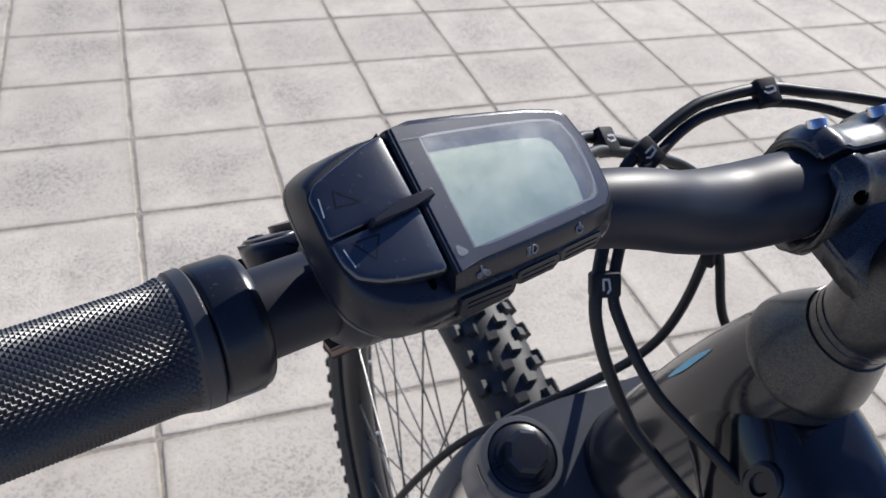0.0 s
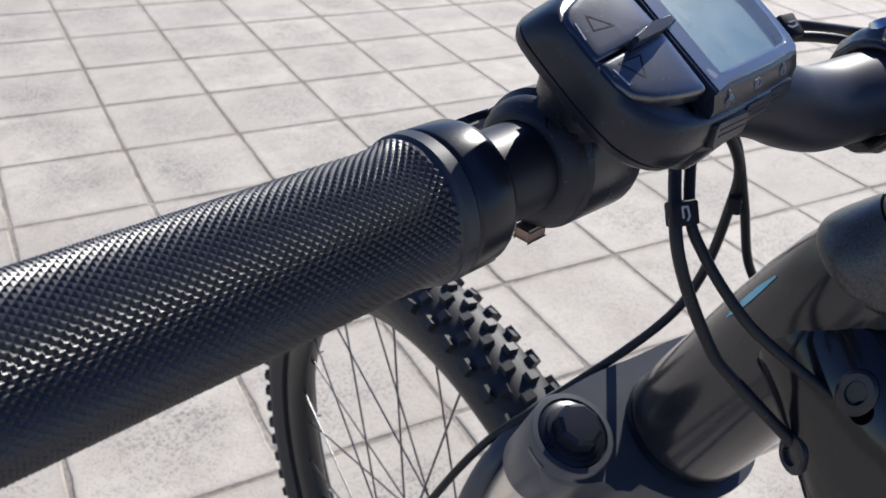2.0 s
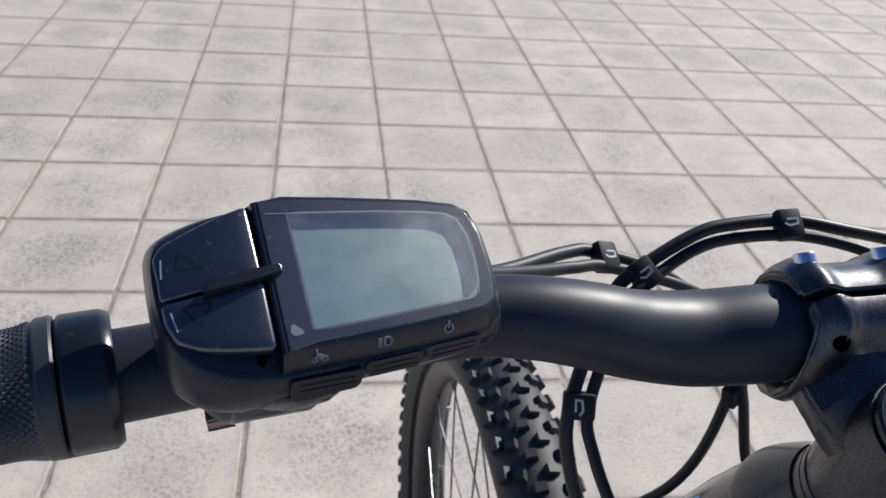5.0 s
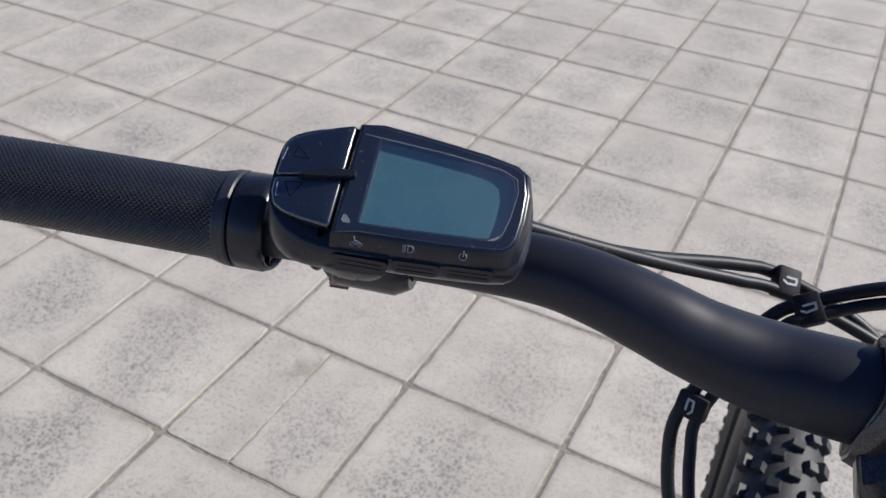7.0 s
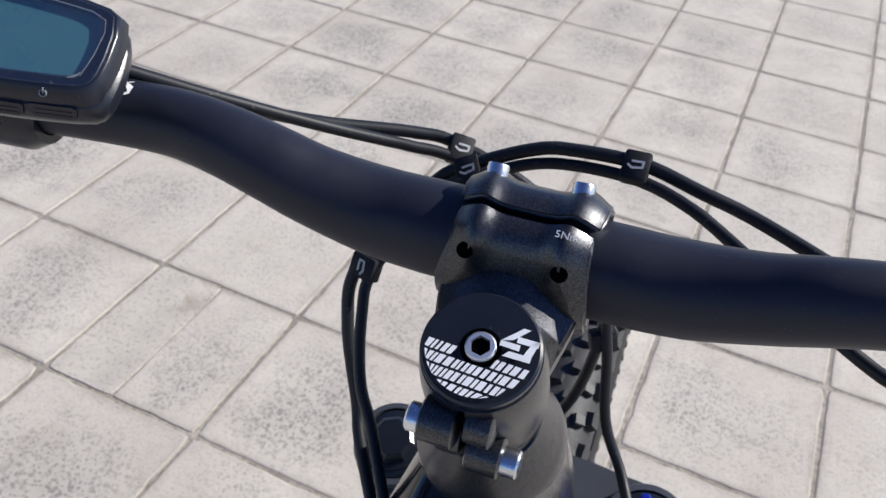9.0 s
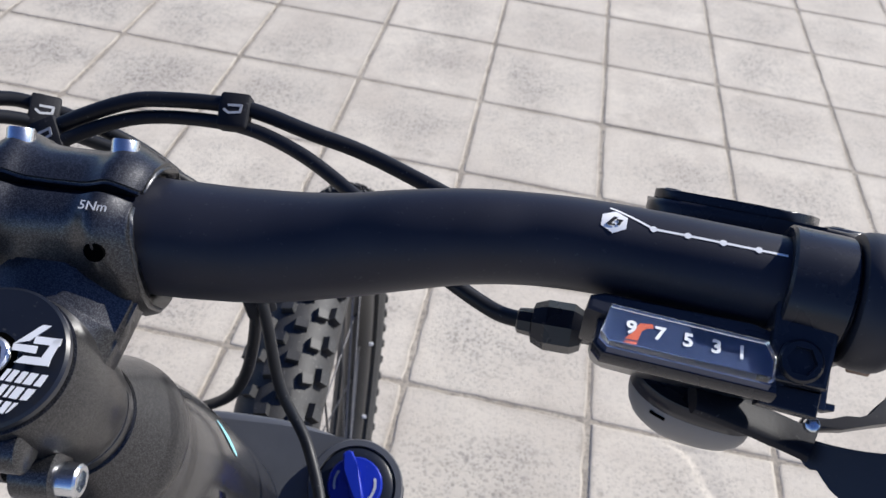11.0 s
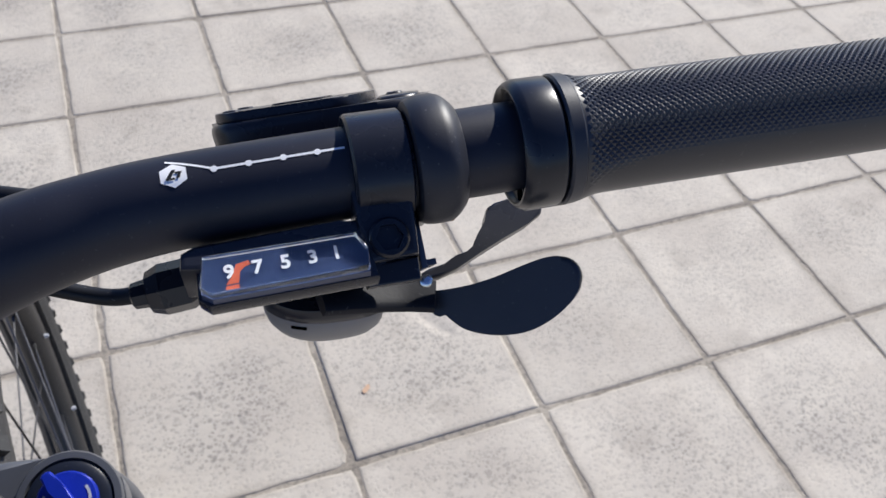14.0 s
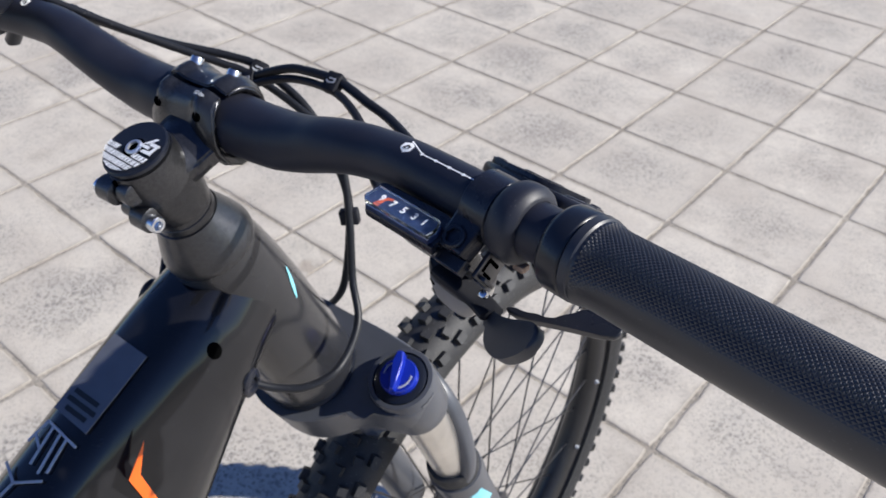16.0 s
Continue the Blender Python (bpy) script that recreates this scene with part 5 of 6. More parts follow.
# ---- brakes ----
def brake(side):
    lever = tagged(new("brake"), "black hydraulic brake lever with reservoir")
    lever.parent = bicycle
    c, d = on_bar(side * (0.1955 if side > 0 else 0.1870))
    out = d * side
    bm = lathe(bmesh.new(), [(-0.0085, 0.0112), (-0.0085, 0.0138), (-0.0080, 0.0148), (-0.0066, 0.0155), (-0.0045, 0.0158), (-0.0012, 0.0158), (0.0004, 0.0154), (0.0016, 0.0146), (0.0024, 0.0138), (0.0031, 0.0131), (0.0036, 0.0124), (0.0038, 0.0112)], c, out, 56, True)
    part("clamp", bm, M["anodised"], lever, "", LEAN)
    fwd = Vector((0, 0, 1)).cross(d).normalized()
    shift = 0.0 if side > 0 else 0.0040
    inner, outer = Vector((side * (0.1616 - shift), 0.0514, 0.9477)), Vector((side * (0.2024 - shift), 0.0366, 0.9548))
    along = (outer - inner).normalized()
    top = Vector((0.1 * side, 0.58, 0.81))
    top = (top - along * top.dot(along)).normalized()
    ahead = top.cross(along) * side
    axes = (inner, along, ahead, top)
    shape = mm([(-6, -22), (-8, -8), (-6, 5), (-2, 8), (34, 8), (46, 5), (52, -4), (56, -16), (50, -24), (36, -27), (2, -27)])
    bm = prism(bmesh.new(), soften(shape, 1), axes, -0.0200, -0.0030, 0.0026, 0.94, 3)
    part("master_cylinder", bm, M["plastic"], lever, "", LEAN)
    shape = mm([(-5.0, -18), (-5.6, -4), (-3.6, 4.5), (36, 5), (38, 0), (36, -16), (30, -23), (0, -23.5)])
    bm = prism(bmesh.new(), rounded(shape, 0.003), axes, -0.0032, -0.0004, 0.0006)
    part("reservoir_lid", bm, M["plastic"], lever, "", LEAN)
    bm = prism(bmesh.new(), rounded(mm([(10, -14), (10, -2), (26, -2), (24, -14)]), 0.002), axes, -0.0006, 0.0000, 0.0002)
    part("lid_panel", bm, M["plastic"], lever, "", LEAN)
    for a, b, h in ((0.0, 0.0, -0.3), (43.2, 0.0, -2.0), (0.0, -18.0, -0.3)):
        bm = lathe(bmesh.new(), [(-0.004, 0.0026), (-0.0002, 0.0026), (0.0003, 0.0021), (0.0004, 0.0011), (-0.0002, 0.0009)], axes[0] + axes[1] * (a / 1000) + axes[2] * (b / 1000) + top * (h / 1000), top, 20)
        part("lid_screw", bm, M["gloss"], lever, "", LEAN)
    bm = prism(bmesh.new(), soften(mm([(38.4, 4), (38.4, -16), (44, -18), (51, -14), (50, -4), (46, 4)]), 1), axes, -0.0100, -0.0022, 0.0014, 1.12, 3)
    part("pivot_boss", bm, M["plastic"], lever, "", LEAN)
    pivot = outer + along * 0.004 - top * 0.012
    blade = spline([pivot, pivot + out * 0.010 + Vector((0, 0.004, -0.012)), pivot + out * 0.022 + Vector((0, 0.006, -0.026))], 8)
    bm = sweep(bmesh.new(), blade, [(0.0050, 0.0060)] * 8 + [(0.0040, 0.0050)] * (len(blade) - 8), 20, 2.6, side=(0, 0, 1))
    part("lever_blade", bm, M["gloss"], lever, "", LEAN)
    bm = bmesh.new()
    block(bm, (c + Vector((0, -0.003, -0.0168)), out, fwd, Vector((0, 0, 1))), (0.0054, 0.0042, 0.0028), edge=0.0006)
    part("clamp_lug", bm, M["amber"], lever, "clear amber plastic clip", LEAN)
    return lever


brake(1), brake(-1)

# ---- gear shifter on the right ----
S = frame_of((0.1438, -0.0211, 0.9665), (0.98759, -0.15242, 0.03789), (0.10033, 0.79786, 0.59444))
shifter = tagged(new("shifter"), "black trigger shifter with gear indicator window")
shifter.parent = bicycle
bm = prism(bmesh.new(), soften(mm([(-12.6, 4.4), (-9.5, 5.6), (24, 5.6), (29.5, 3), (29.8, -6.0), (22, -6.6), (-8, -6.4), (-12, -5.6), (-13.6, -2.0)]), 1), S, -0.0330, -0.0060, 0.0012, 0.96, 3)
part("body", bm, M["plastic"], shifter)
# the indicator lies flatter than the housing under it
W = frame_of(S[0] + S[3] * 0.0015, S[1], S[2] * 0.906 - S[3] * 0.423)
bm = prism(bmesh.new(), mm([(-13.4, 4.6), (25.4, 4.2), (26.0, -6.4), (-11.6, -6.2), (-13.8, -4.0)]), W, -0.0080, -0.0032, 0.0010, 0.98, 2)
part("indicator_base", bm, M["plastic"], shifter)
bm = prism(bmesh.new(), soften(mm([(-16.6, 3.4), (-16.0, 7.6), (-13, 9.0), (20, 9.0), (25.6, 8.6), (25.6, 2.6), (-12.6, 2.6)]), 0), W, -0.0150, -0.0016, 0.0010, 0.98, 2)
part("rear_housing", bm, M["plastic"], shifter)
WIN = mm([(-11.4, 3.8), (22.4, 3.2), (24.2, -1.0), (23.8, -5.9), (-10.6, -5.7), (-12.8, -3.9)])
bm = prism(bmesh.new(), WIN, W, -0.0034, -0.0012, 0.0)
part("indicator_plate", bm, M["plate"], shifter, "dark blue-black indicator plate")
bm = prism(bmesh.new(), WIN, W, -0.0010, 0.0018, 0.0005, 0.99)
win = part("window", bm, M["window"], shifter, "clear plastic window")
win.visible_shadow = False
for digit, u in (("9", -6.3), ("7", -0.2), ("5", 5.9), ("3", 11.9), ("1", 17.2)):
    part("gear_number", letters(digit, 0.0047, W, (u / 1000, -0.0004), -0.00102, bold=0.00012), M["digit"], shifter, "pale printed number " + digit)
bm = prism(bmesh.new(), mm([(-7.4, -3.3), (-4.6, -3.2), (-4.0, -0.6), (-3.0, 0.4), (-1.6, 0.8), (-1.8, 1.9), (-4.6, 1.4), (-5.2, 0.2), (-6.0, -1.6)]), W, -0.0013, -0.00116)
prism(bm, mm([(-7.6, -4.8), (-4.6, -4.8), (-4.6, -3.6), (-7.4, -3.7)]), W, -0.0013, -0.00116)
part("pointer", bm, M["pointer"], shifter, "orange gear pointer")
ADJ = Vector((0.1400, 0.0070, 0.9355))
bm = lathe(bmesh.new(), [(0.0, 0.0034), (0.0050, 0.0034), (0.0054, 0.0054), (0.0080, 0.0068), (0.0150, 0.0068), (0.0185, 0.0054), (0.0190, 0.0038), (0.0225, 0.0034), (0.0230, 0.0026)], ADJ, (-0.972, 0.150, -0.12), 8)
part("barrel_adjuster", bm, M["plastic"], shifter, "black faceted barrel adjuster", sharp=20)
c, d = on_bar(0.1792)
bm = lathe(bmesh.new(), [(-0.0069, 0.0112), (-0.0069, 0.0131), (-0.0063, 0.0138), (0.0064, 0.0138), (0.0070, 0.0131), (0.0070, 0.0112)], LEAN @ c, d, 56, True)
part("clamp_band", bm, M["plastic"], shifter, "black clamp band")
bm = prism(bmesh.new(), soften(mm([(23.2, 14), (38.0, 14), (36.4, -3.6), (23.8, -3.9)]), 0), S, -0.0110, -0.0012, 0.0012)
part("clamp_lug", bm, M["plastic"], shifter)
socket_bolt("clamp_bolt", S[0] + S[1] * 0.0300 + S[2] * 0.0012 - S[3] * -0.0003, S[3], 0.0048, 0.0060, shifter, M["gloss"], hole=0.66)
bm = prism(bmesh.new(), mm([(24, -3.6), (37.0, -3.6), (36.6, -9.4), (24, -9.0)]), S, -0.0115, -0.0060, 0.0006)
part("lever_mount", bm, M["plastic"], shifter)
bm = bmesh.new()
block(bm, S, (0.0016, 0.0150, 0.0130), (0.0392, 0.0010, -0.0185), 0.0002)
block(bm, S, (0.0040, 0.0016, 0.0100), (0.0412, 0.0060, -0.0185), 0.0002)
block(bm, S, (0.0044, 0.0016, 0.0080), (0.0408, -0.0050, -0.0190), 0.0002)
part("steel_bracket", bm, M["spoke"], shifter, "dull steel bracket")
# black strips on the bracket's face paint the shade in its slots
bm = bmesh.new()
block(bm, S, (0.0004, 0.0016, 0.0080), (0.0401, 0.0024, -0.0180), 0.0001)
block(bm, S, (0.0004, 0.0050, 0.0016), (0.0401, -0.0004, -0.0145), 0.0001)
block(bm, S, (0.0004, 0.0014, 0.0060), (0.0401, -0.0030, -0.0190), 0.0001)
part("bracket_slot", bm, M["void"], shifter)
bm = lathe(bmesh.new(), [(0, 0.0017), (0.0020, 0.0017), (0.0024, 0.0012), (0.0025, 0.0005)], S[0] + S[1] * 0.0410 - S[2] * 0.0090 - S[3] * 0.0240, S[3], 20)
part("pivot_pin", bm, M["steel"], shifter, "silver pivot pin")
# housing below, release trigger and thumb paddle
G = (Vector((0, 0, 0)), Vector((1, 0, 0)), Vector((0, 1, 0)), Vector((0, 0, 1)))
bowl = soften([(0.1478, -0.0020), (0.1493, -0.0066), (0.1535, -0.0110), (0.1590, -0.0138), (0.1660, -0.0156), (0.1740, -0.0168), (0.1795, -0.0150), (0.1785, 0.0040), (0.1700, 0.0090), (0.1560, 0.0080), (0.1500, 0.0040)], 2)
cx, cy = 0.1640, -0.0030


def bowl_rings(rows):
    return [([(cx + (a - cx) * f, cy + (b - cy) * f) for a, b in bowl], h) for f, h in rows]


bm = loft(bmesh.new(), G, bowl_rings(((0.97, 0.9352), (1.0, 0.9345), (1.005, 0.9325), (1.0, 0.9305), (0.97, 0.9302))))
part("lever_plate", bm, M["plastic"], shifter, "black plate over the lower housing", sharp=50)
bm = loft(bmesh.new(), G, bowl_rings(((0.97, 0.9304), (0.985, 0.9298), (0.975, 0.9270), (0.92, 0.9236), (0.81, 0.9202), (0.64, 0.9174), (0.40, 0.9154), (0.15, 0.9147))))
part("lower_housing", bm, M["resin"], shifter, "rounded grey lower housing", sharp=60)
bm = block(bmesh.new(), (Vector((0.1552, -0.0113, 0.9282)), Vector((0.86, -0.51, 0)), Vector((0.51, 0.86, 0)), Vector((0, 0, 1))), (0.0042, 0.0014, 0.0008), edge=0.0002)
part("housing_slot", bm, M["void"], shifter)
P = frame_of((0.2030, -0.0310, 0.9435), (0.737, -0.430, 0.522), (0.25, 0.66, 0.71))
PAD = [(0.1760, -0.0120, 0.9330), (0.1852, -0.0183, 0.9367), (0.1937, -0.0238, 0.9410), (0.2010, -0.0276, 0.9456), (0.2080, -0.0305, 0.9512), (0.2137, -0.0332, 0.9554), (0.2179, -0.0366, 0.9566), (0.2199, -0.0406, 0.9539),
       (0.2183, -0.0429, 0.9488), (0.2136, -0.0429, 0.9423), (0.2077, -0.0411, 0.9368), (0.2007, -0.0366, 0.9333), (0.1945, -0.0313, 0.9320), (0.1914, -0.0273, 0.9332), (0.1888, -0.0234, 0.9348), (0.1750, -0.0150, 0.9290)]
bm = prism(bmesh.new(), soften([((Vector(q) - P[0]).dot(P[1]), (Vector(q) - P[0]).dot(P[2])) for q in PAD], 2), P, -0.0050, 0.0000, 0.0014, 0.97, 4)
part("thumb_paddle", bm, M["satin"], shifter, "black thumb paddle")
arm = spline([(0.1600, -0.0140, 0.9405), (0.1720, -0.0150, 0.9375), (0.1820, -0.0165, 0.9352), (0.1900, -0.0205, 0.9358)], 6)
bm = sweep(bmesh.new(), arm, [(0.0020, 0.0052)] * len(arm), 20, 3.0, side=(0, 0, 1))
part("paddle_arm", bm, M["matte"], shifter)
T = frame_of((0, -0.003, 0.9355), (1, 0, 0), (0, 1, 0.35))
bm = prism(bmesh.new(), soften([(0.1900, -0.0090), (0.1917, -0.0060), (0.2010, -0.0062), (0.2080, -0.0040), (0.2130, -0.0010), (0.2160, 0.0040), (0.2190, 0.0080), (0.2268, 0.0076), (0.2340, 0.0060), (0.2352, 0.0030), (0.2330, -0.0003), (0.2142, -0.0048), (0.1975, -0.0097)], 1), T, -0.0036, 0.0, 0.0009, 0.98, 3)
part("release_trigger", bm, M["plastic"], shifter, "slim black release trigger")

# ---- cables and their clips ----
def cable(name, pts, r, label):
    line = spline(pts, 10)
    return tagged(part(name, sweep(bmesh.new(), line, r, 14), M["cable"], bicycle), label)


CL, CM, CR = Vector((-0.0462, 0.0830, 0.9250)), Vector((-0.0370, 0.0672, 0.9270)), Vector((0.0227, 0.0752, 0.9420))
CLOW, CR2 = Vector((-0.0662, 0.0380, 0.8915)), Vector((0.0270, 0.0778, 0.8539))
cable("rear_brake_hose", [(0.1505, 0.0296, 0.9325), (0.1092, 0.0508, 0.9335), (0.0690, 0.0691, 0.9369), (0.0475, 0.0730, 0.9401), CR + Vector((0.0018, 0.0021, 0.0009)), (0.0002, 0.0774, 0.9417), (-0.0148, 0.0758, 0.9388), CM + Vector((0.0005, 0.0027, 0.0021)), (-0.0504, 0.0631, 0.9195), CLOW + Vector((-0.0032, 0.0005, 0.0)), (-0.0692, 0.0276, 0.8695), (-0.0587, 0.0142, 0.8402), (-0.0524, 0.0041, 0.8289), (-0.0333, -0.0192, 0.8043)], 0.0026, "black rear brake hose")
cable("gear_cable", [ADJ + Vector((-0.0200, 0.0031, -0.0025)), (0.1098, 0.0160, 0.9303), (0.0886, 0.0291, 0.9336), (0.0618, 0.0545, 0.9350), (0.0437, 0.0652, 0.9382), CR + Vector((0.0016, -0.0025, -0.0032)), (-0.0003, 0.0755, 0.9362), (-0.0170, 0.0722, 0.9332), CM + Vector((0.0011, -0.0029, -0.0012)), (-0.0452, 0.0591, 0.9197), CLOW + Vector((0.0037, -0.0003, 0.0008)), (-0.0622, 0.0256, 0.8777), (-0.0550, 0.0091, 0.8599), (-0.0449, -0.0020, 0.8476), (-0.0244, -0.0301, 0.8276)], 0.0023, "black gear cable")
cable("front_brake_hose", [(-0.1480, 0.0180, 0.9620), (-0.1327, 0.0275, 0.9560), (-0.1114, 0.0435, 0.9457), (-0.0919, 0.0587, 0.9379), (-0.0646, 0.0791, 0.9304), CL + Vector((-0.0019, 0.0032, 0.0004)), (-0.0126, 0.0872, 0.9104), (0.0177, 0.0804, 0.8834), CR2 + Vector((-0.0013, 0.0013, -0.0008)), (0.0130, 0.0838, 0.7885), (-0.0356, 0.1151, 0.7200), (-0.0632, 0.1322, 0.6853), (-0.0859, 0.1493, 0.6323), (-0.1072, 0.1800, 0.5329)], 0.0026, "black front brake hose")
cable("display_cable", [(-0.1450, 0.0045, 0.9745), (-0.1321, 0.0151, 0.9665), (-0.1192, 0.0258, 0.9586), (-0.1039, 0.0390, 0.9494), (-0.0882, 0.0524, 0.9404), (-0.0736, 0.0639, 0.9333), (-0.0631, 0.0707, 0.9292), CL + Vector((0.0009, -0.0040, -0.0019)), (-0.0029, 0.0832, 0.9062), (0.0187, 0.0815, 0.8862), CR2 + Vector((0.0026, -0.0031, -0.0004)), (0.0377, 0.0660, 0.8183), (0.0520, 0.0535, 0.7981), (0.0635, 0.0238, 0.7916), (0.0570, 0.0045, 0.7870), (0.0441, -0.0090, 0.7885), (0.0300, -0.0215, 0.7960)], 0.0024, "black sheathed cable")


def clip(at, along, face, label="black cable clip with a pale mark"):
    """A small clip that holds two cables side by side; its mark is a plain shape."""
    a = Vector(along).normalized()
    n = Vector(face)
    n = (n - a * n.dot(a)).normalized()
    ax = (Vector(at), a, n.cross(a), n)
    holder = part("cable_clip", block(bmesh.new(), ax, (0.0098, 0.0118, 0.0066), edge=0.0012), M["matte"], bicycle, label)
    bm = bmesh.new()
    stroke(bm, ax, [(-0.0016, 0.0012), (0.0026, 0.0014), (0.0024, -0.0008), (-0.0012, -0.0014), (-0.0028, -0.0004)], 0.0008, 0.0033, 0.00345)
    part("clip_mark", bm, M["grey_print"], holder)


clip(CL, (0.9, 0.30, -0.30), (-0.1, -0.55, 0.8))
clip(CM, (0.85, 0.3, 0.4), (0.1, -0.55, 0.8))
clip(CR, (0.95, -0.02, 0.05), (0, -0.6, 0.8))
clip(CLOW, (0.1, 0.5, 0.95), (-0.3, -0.85, 0.4))
clip(CR2, (0.25, -0.05, -1.0), (0.5, -0.85, 0.1))

# ---- paving ----
pavement = tagged(new("pavement", None), "pale grey concrete paving slabs with sandy joints", "pavement", kind="structure")
bm = bmesh.new()
PITCH, SIZE = 0.3075, 0.3022
turn = radians(-4.313)
E1, E2 = Vector((math.cos(turn), math.sin(turn), 0)), Vector((-math.sin(turn), math.cos(turn), 0))
LAT = Vector((-0.3056, -0.1415, 0))
# the bed is left out under the chipped slab
pit = LAT + (E1 + E2) * (PITCH * 2.5) + Vector((0, 0, -0.0019))
rings = [[bm.verts.new(pit + E1 * (a * half) + E2 * (b * half)) for a, b in ((-1, -1), (1, -1), (1, 1), (-1, 1))] for half in (0.146, 4.0, 200.0)]
for inner, outer in zip(rings, rings[1:]):
    for k in range(4):
        bm.faces.new((inner[k], outer[k], outer[(k + 1) % 4], inner[(k + 1) % 4]))
part("joint_bed", bm, M["sand"], pavement, "sandy joints between the slabs")


def slab_mesh(seed, left=0.0, right=1.0, material=None, wear=1.0):
    """A paving slab, or the part of one between two lines, with a worn and ragged rim."""
    r = random.Random(seed)
    bm = bmesh.new()
    h, side, n = SIZE / 2, [], 13
    x0, x1 = -h + SIZE * left, -h + SIZE * right
    for (ax, ay), (bx, by) in (((x0, -h), (x1, -h)), ((x1, -h), (x1, h)), ((x1, h), (x0, h)), ((x0, h), (x0, -h))):
        for k in range(n):
            side.append((ax + (bx - ax) * k / n, ay + (by - ay) * k / n))
    bite = [r.uniform(0.0, 0.0012) + (0.0030 * r.random() if r.random() < 0.12 else 0.0) + (0.0022 if k % n == 0 else 0.0) for k in range(len(side))]

    def pulled(extra):
        return [(max(x0 + b + extra, min(x1 - b - extra, x)), max(-h + b + extra, min(h - b - extra, y))) for (x, y), b in zip(side, bite)]
    rings = [[bm.verts.new((x, y, z)) for x, y in line] for line, z in ((side, -0.012), (pulled(0.0), -0.0016 * wear), (pulled(0.0012 * wear), -0.0006 * wear), (pulled(0.0038 * wear), 0.0))]
    k = len(side)
    for a, b in zip(rings, rings[1:]):
        for i in range(k):
            bm.faces.new((a[i], a[(i + 1) % k], b[(i + 1) % k], b[i]))
    bm.faces.new(rings[-1])
    uv = bm.loops.layers.uv.new("UVMap")
    for f in bm.faces:
        for lp in f.loops:
            lp[uv].uv = ((lp.vert.co.x - x0) / (x1 - x0), 0.5 + lp.vert.co.y / SIZE)
    me = bpy.data.meshes.new("slab")
    bm.to_mesh(me)
    bm.free()
    me.materials.append(material or M["paving"])
    return me


def chipped_slab():
    """A slab whose face has spalled away along a curved edge, sinking towards it."""
    brink = [(0.371, 0.973), (0.46, 0.942), (0.53, 0.879), (0.588, 0.729), (0.66, 0.61), (0.747, 0.54)]
    back = [(0.69, 0.97), (0.716, 0.758), (0.766, 0.594)]

    def reach(p, line):
        best = 9.0
        for a, b in zip(line, line[1:]):
            a, b = Vector(a), Vector(b)
            k = max(0.0, min(1.0, (p - a).dot(b - a) / (b - a).length_squared))
            best = min(best, (p - a - (b - a) * k).length)
        return best

    def inside(p):
        ring, hit = brink + back[::-1], False
        for (ax, ay), (bx, by) in zip(ring, ring[1:] + ring[:1]):
            if (ay > p.y) != (by > p.y) and p.x < (bx - ax) * (p.y - ay) / (by - ay) + ax:
                hit = not hit
        return hit

    bm = bmesh.new()
    n, h = 72, SIZE / 2 - 0.002
    uv = bm.loops.layers.uv.new("UVMap")
    rows = []
    for i in range(n + 1):
        row = []
        for j in range(n + 1):
            f = Vector((i / n, j / n))
            z = 0.0
            if inside(f):
                near, far = reach(f, brink), reach(f, back)
                z = -0.0032 * (far / (near + far + 1e-6)) * min(1.0, near / 0.035)
            if i in (0, n) or j in (0, n):
                z = -0.0016
            row.append(bm.verts.new((-h + 2 * h * f.x, -h + 2 * h * f.y, z)))
        rows.append(row)
    for i in range(n):
        for j in range(n):
            bm.faces.new((rows[i][j], rows[i + 1][j], rows[i + 1][j + 1], rows[i][j + 1])).smooth = True
    rim = [rows[i][0] for i in range(n)] + [rows[n][j] for j in range(n)] + [rows[i][n] for i in range(n, 0, -1)] + [rows[0][j] for j in range(n, 0, -1)]
    low = [bm.verts.new((w.co.x, w.co.y, -0.012)) for w in rim]
    for k in range(len(rim)):
        bm.faces.new((rim[k], low[k], low[(k + 1) % len(rim)], rim[(k + 1) % len(rim)]))
    for f in bm.faces:
        for lp in f.loops:
            lp[uv].uv = (0.5 + lp.vert.co.x / SIZE, 0.5 + lp.vert.co.y / SIZE)
    me = bpy.data.meshes.new("slab")
    bm.to_mesh(me)
    bm.free()
    me.materials.append(M["paving"])
    return me


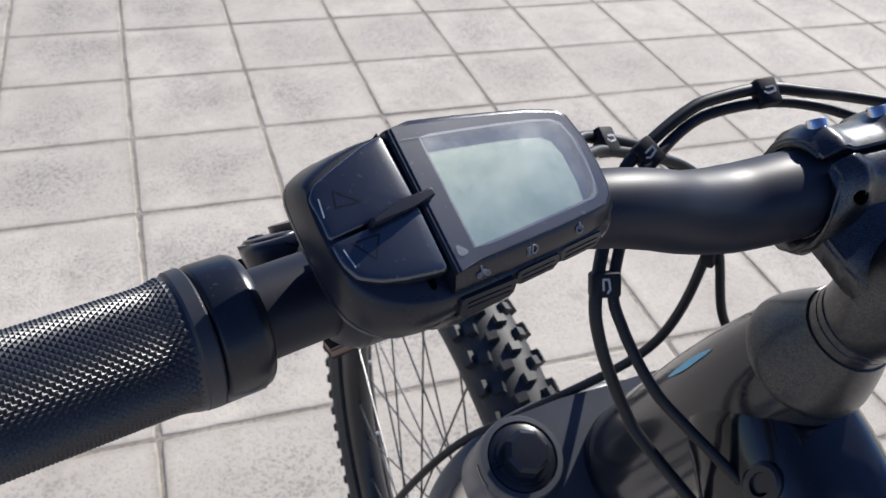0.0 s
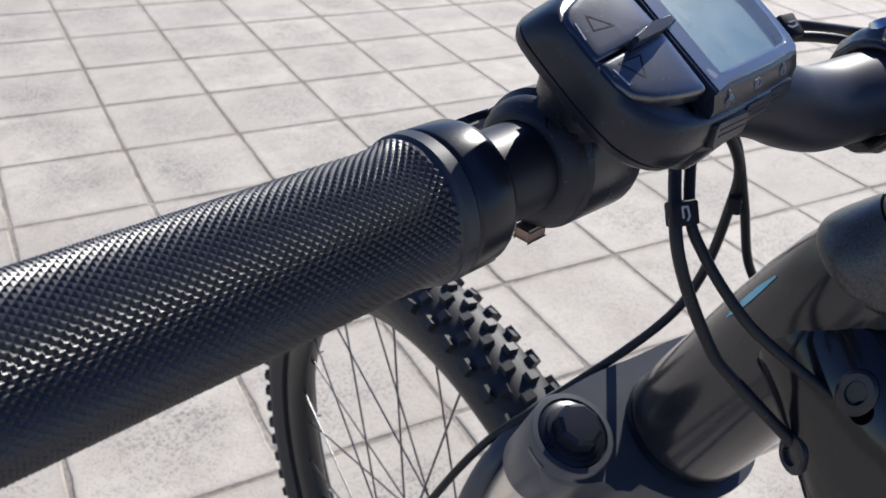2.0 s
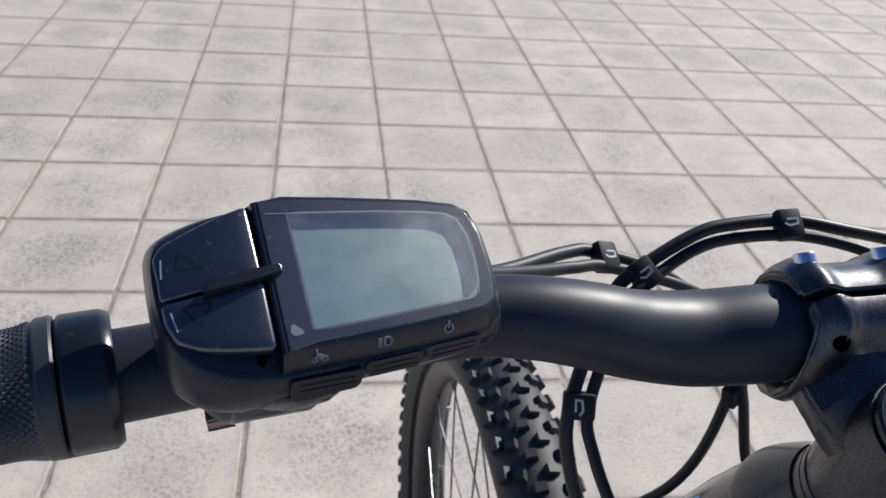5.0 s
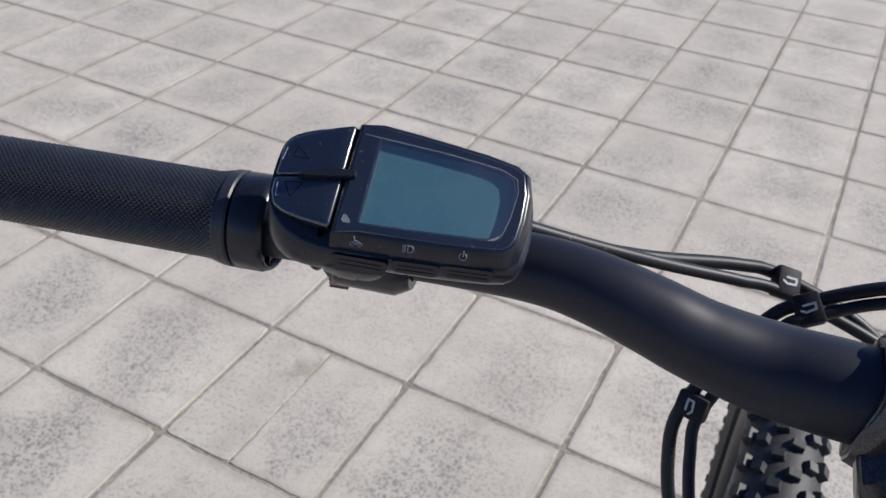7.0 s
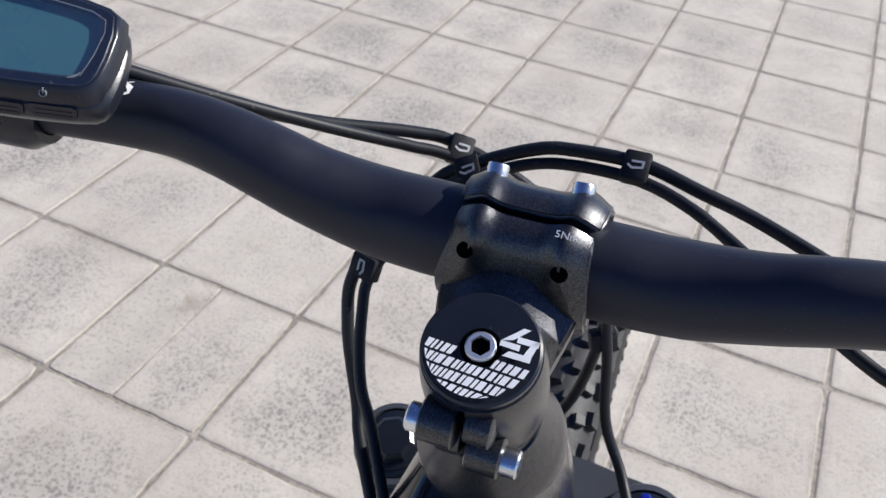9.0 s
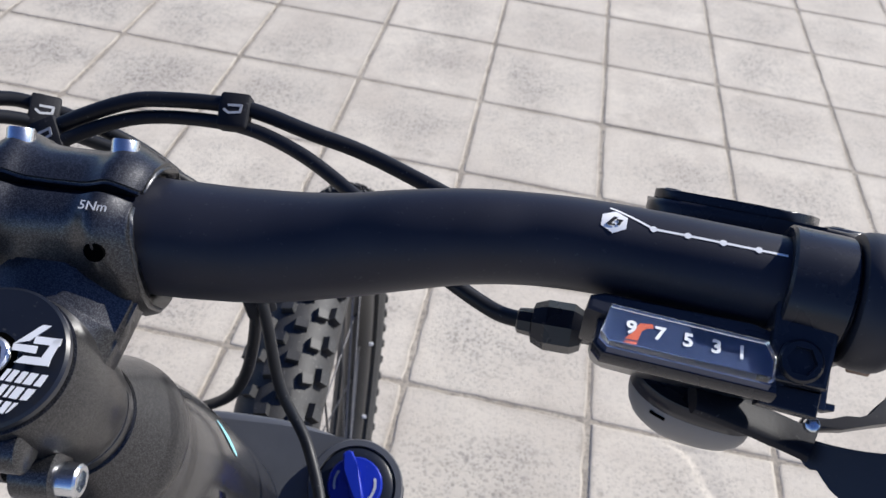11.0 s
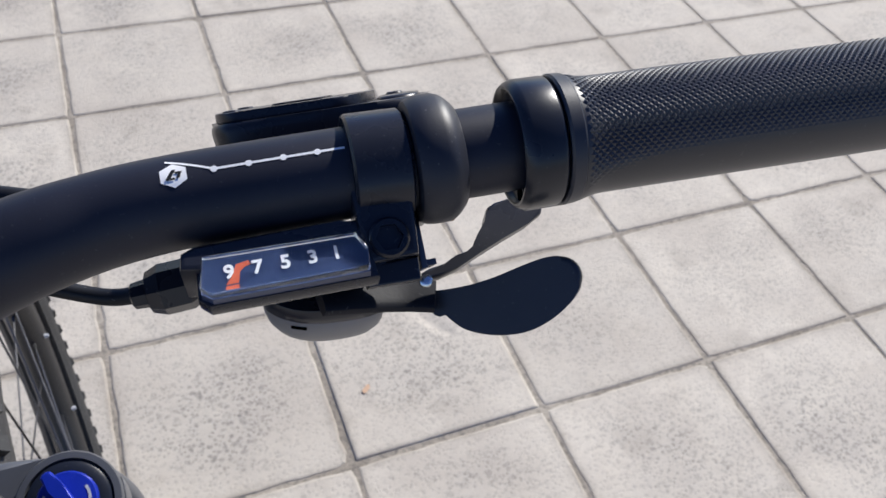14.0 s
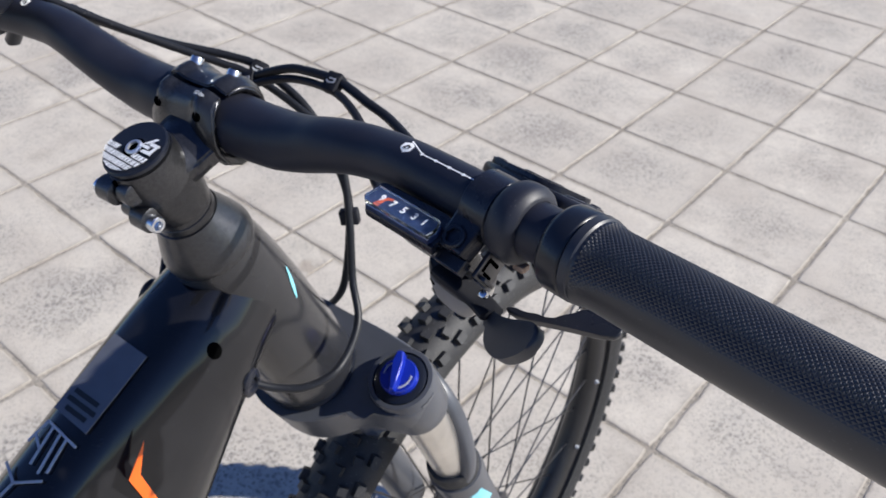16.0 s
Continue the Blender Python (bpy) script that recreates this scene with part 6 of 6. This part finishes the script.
slabs = [slab_mesh(s) for s in range(6)]
rng = random.Random(21)
sway = random.Random(5)
far_v, far_f, far_uv = [], [], []
for i in range(-16, 22):
    for j in range(-16, 24):
        at = LAT + E1 * (PITCH * (i + 0.5)) + E2 * (PITCH * (j + 0.5))
        me = rng.choice(slabs)
        spin = turn + math.pi / 2 * rng.randrange(4) + sway.uniform(-0.004, 0.004)
        at = at + E1 * sway.uniform(-0.0008, 0.0008) + E2 * sway.uniform(-0.0008, 0.0008)
        m = Matrix.Translation(at + Vector((0, 0, rng.uniform(-0.0004, 0.0)))) @ Euler((rng.uniform(-0.0022, 0.0022), rng.uniform(-0.0022, 0.0022), spin)).to_matrix().to_4x4()
        if -8 <= i <= 9 and 0 <= j <= 12 and i + j > -6 and not (i > 7 and j < 3) and not (i < -4 and j > 9):
            # one slab is cut in two
            for piece in ([slab_mesh(31, 0.0, 0.4565, M["mortar"], 0.3), slab_mesh(32, 0.4590, 1.0, None, 0.4)] if (i, j) == (-2, 2) else [chipped_slab()] if (i, j) == (2, 2) else [me]):
                ob = new("slab", piece)
                ob.parent, ob.matrix_basis = pavement, m if piece == me else Matrix.Translation(at) @ Matrix.Rotation(turn, 4, "Z")
        else:
            b = len(far_v)
            far_v += [m @ w.co for w in me.vertices]
            far_f += [[b + q for q in p.vertices] for p in me.polygons]
            for p in me.polygons:
                for q in p.vertices:
                    far_uv += [0.5 + me.vertices[q].co.x / SIZE, 0.5 + me.vertices[q].co.y / SIZE]
me = bpy.data.meshes.new("outer_slabs")
me.from_pydata(far_v, [], far_f)
me.materials.append(M["paving"])
uv = me.uv_layers.new(name="UVMap")
uv.data.foreach_set("uv", far_uv)
outer = tagged(new("outer_slabs", me), kind="stuff")
outer.parent = pavement


# ---- small dry leaf on the paving ----
leaf = bmesh.new()
ax = frame_of((0.419, 0.539, 0.0012), (0.8, 0.6, 0.0), (-0.6, 0.8, 0.1))
prism(leaf, soften(mm([(-9, 0), (-4, 5), (2, 3), (8, 4), (11, -1), (5, -4), (0, -3), (-5, -4)]), 1), ax, 0.0, 0.0006)
tagged(part("fallen_leaf", leaf, M["leaf"]), "small dry orange-brown leaf lying on the paving", "leaf")
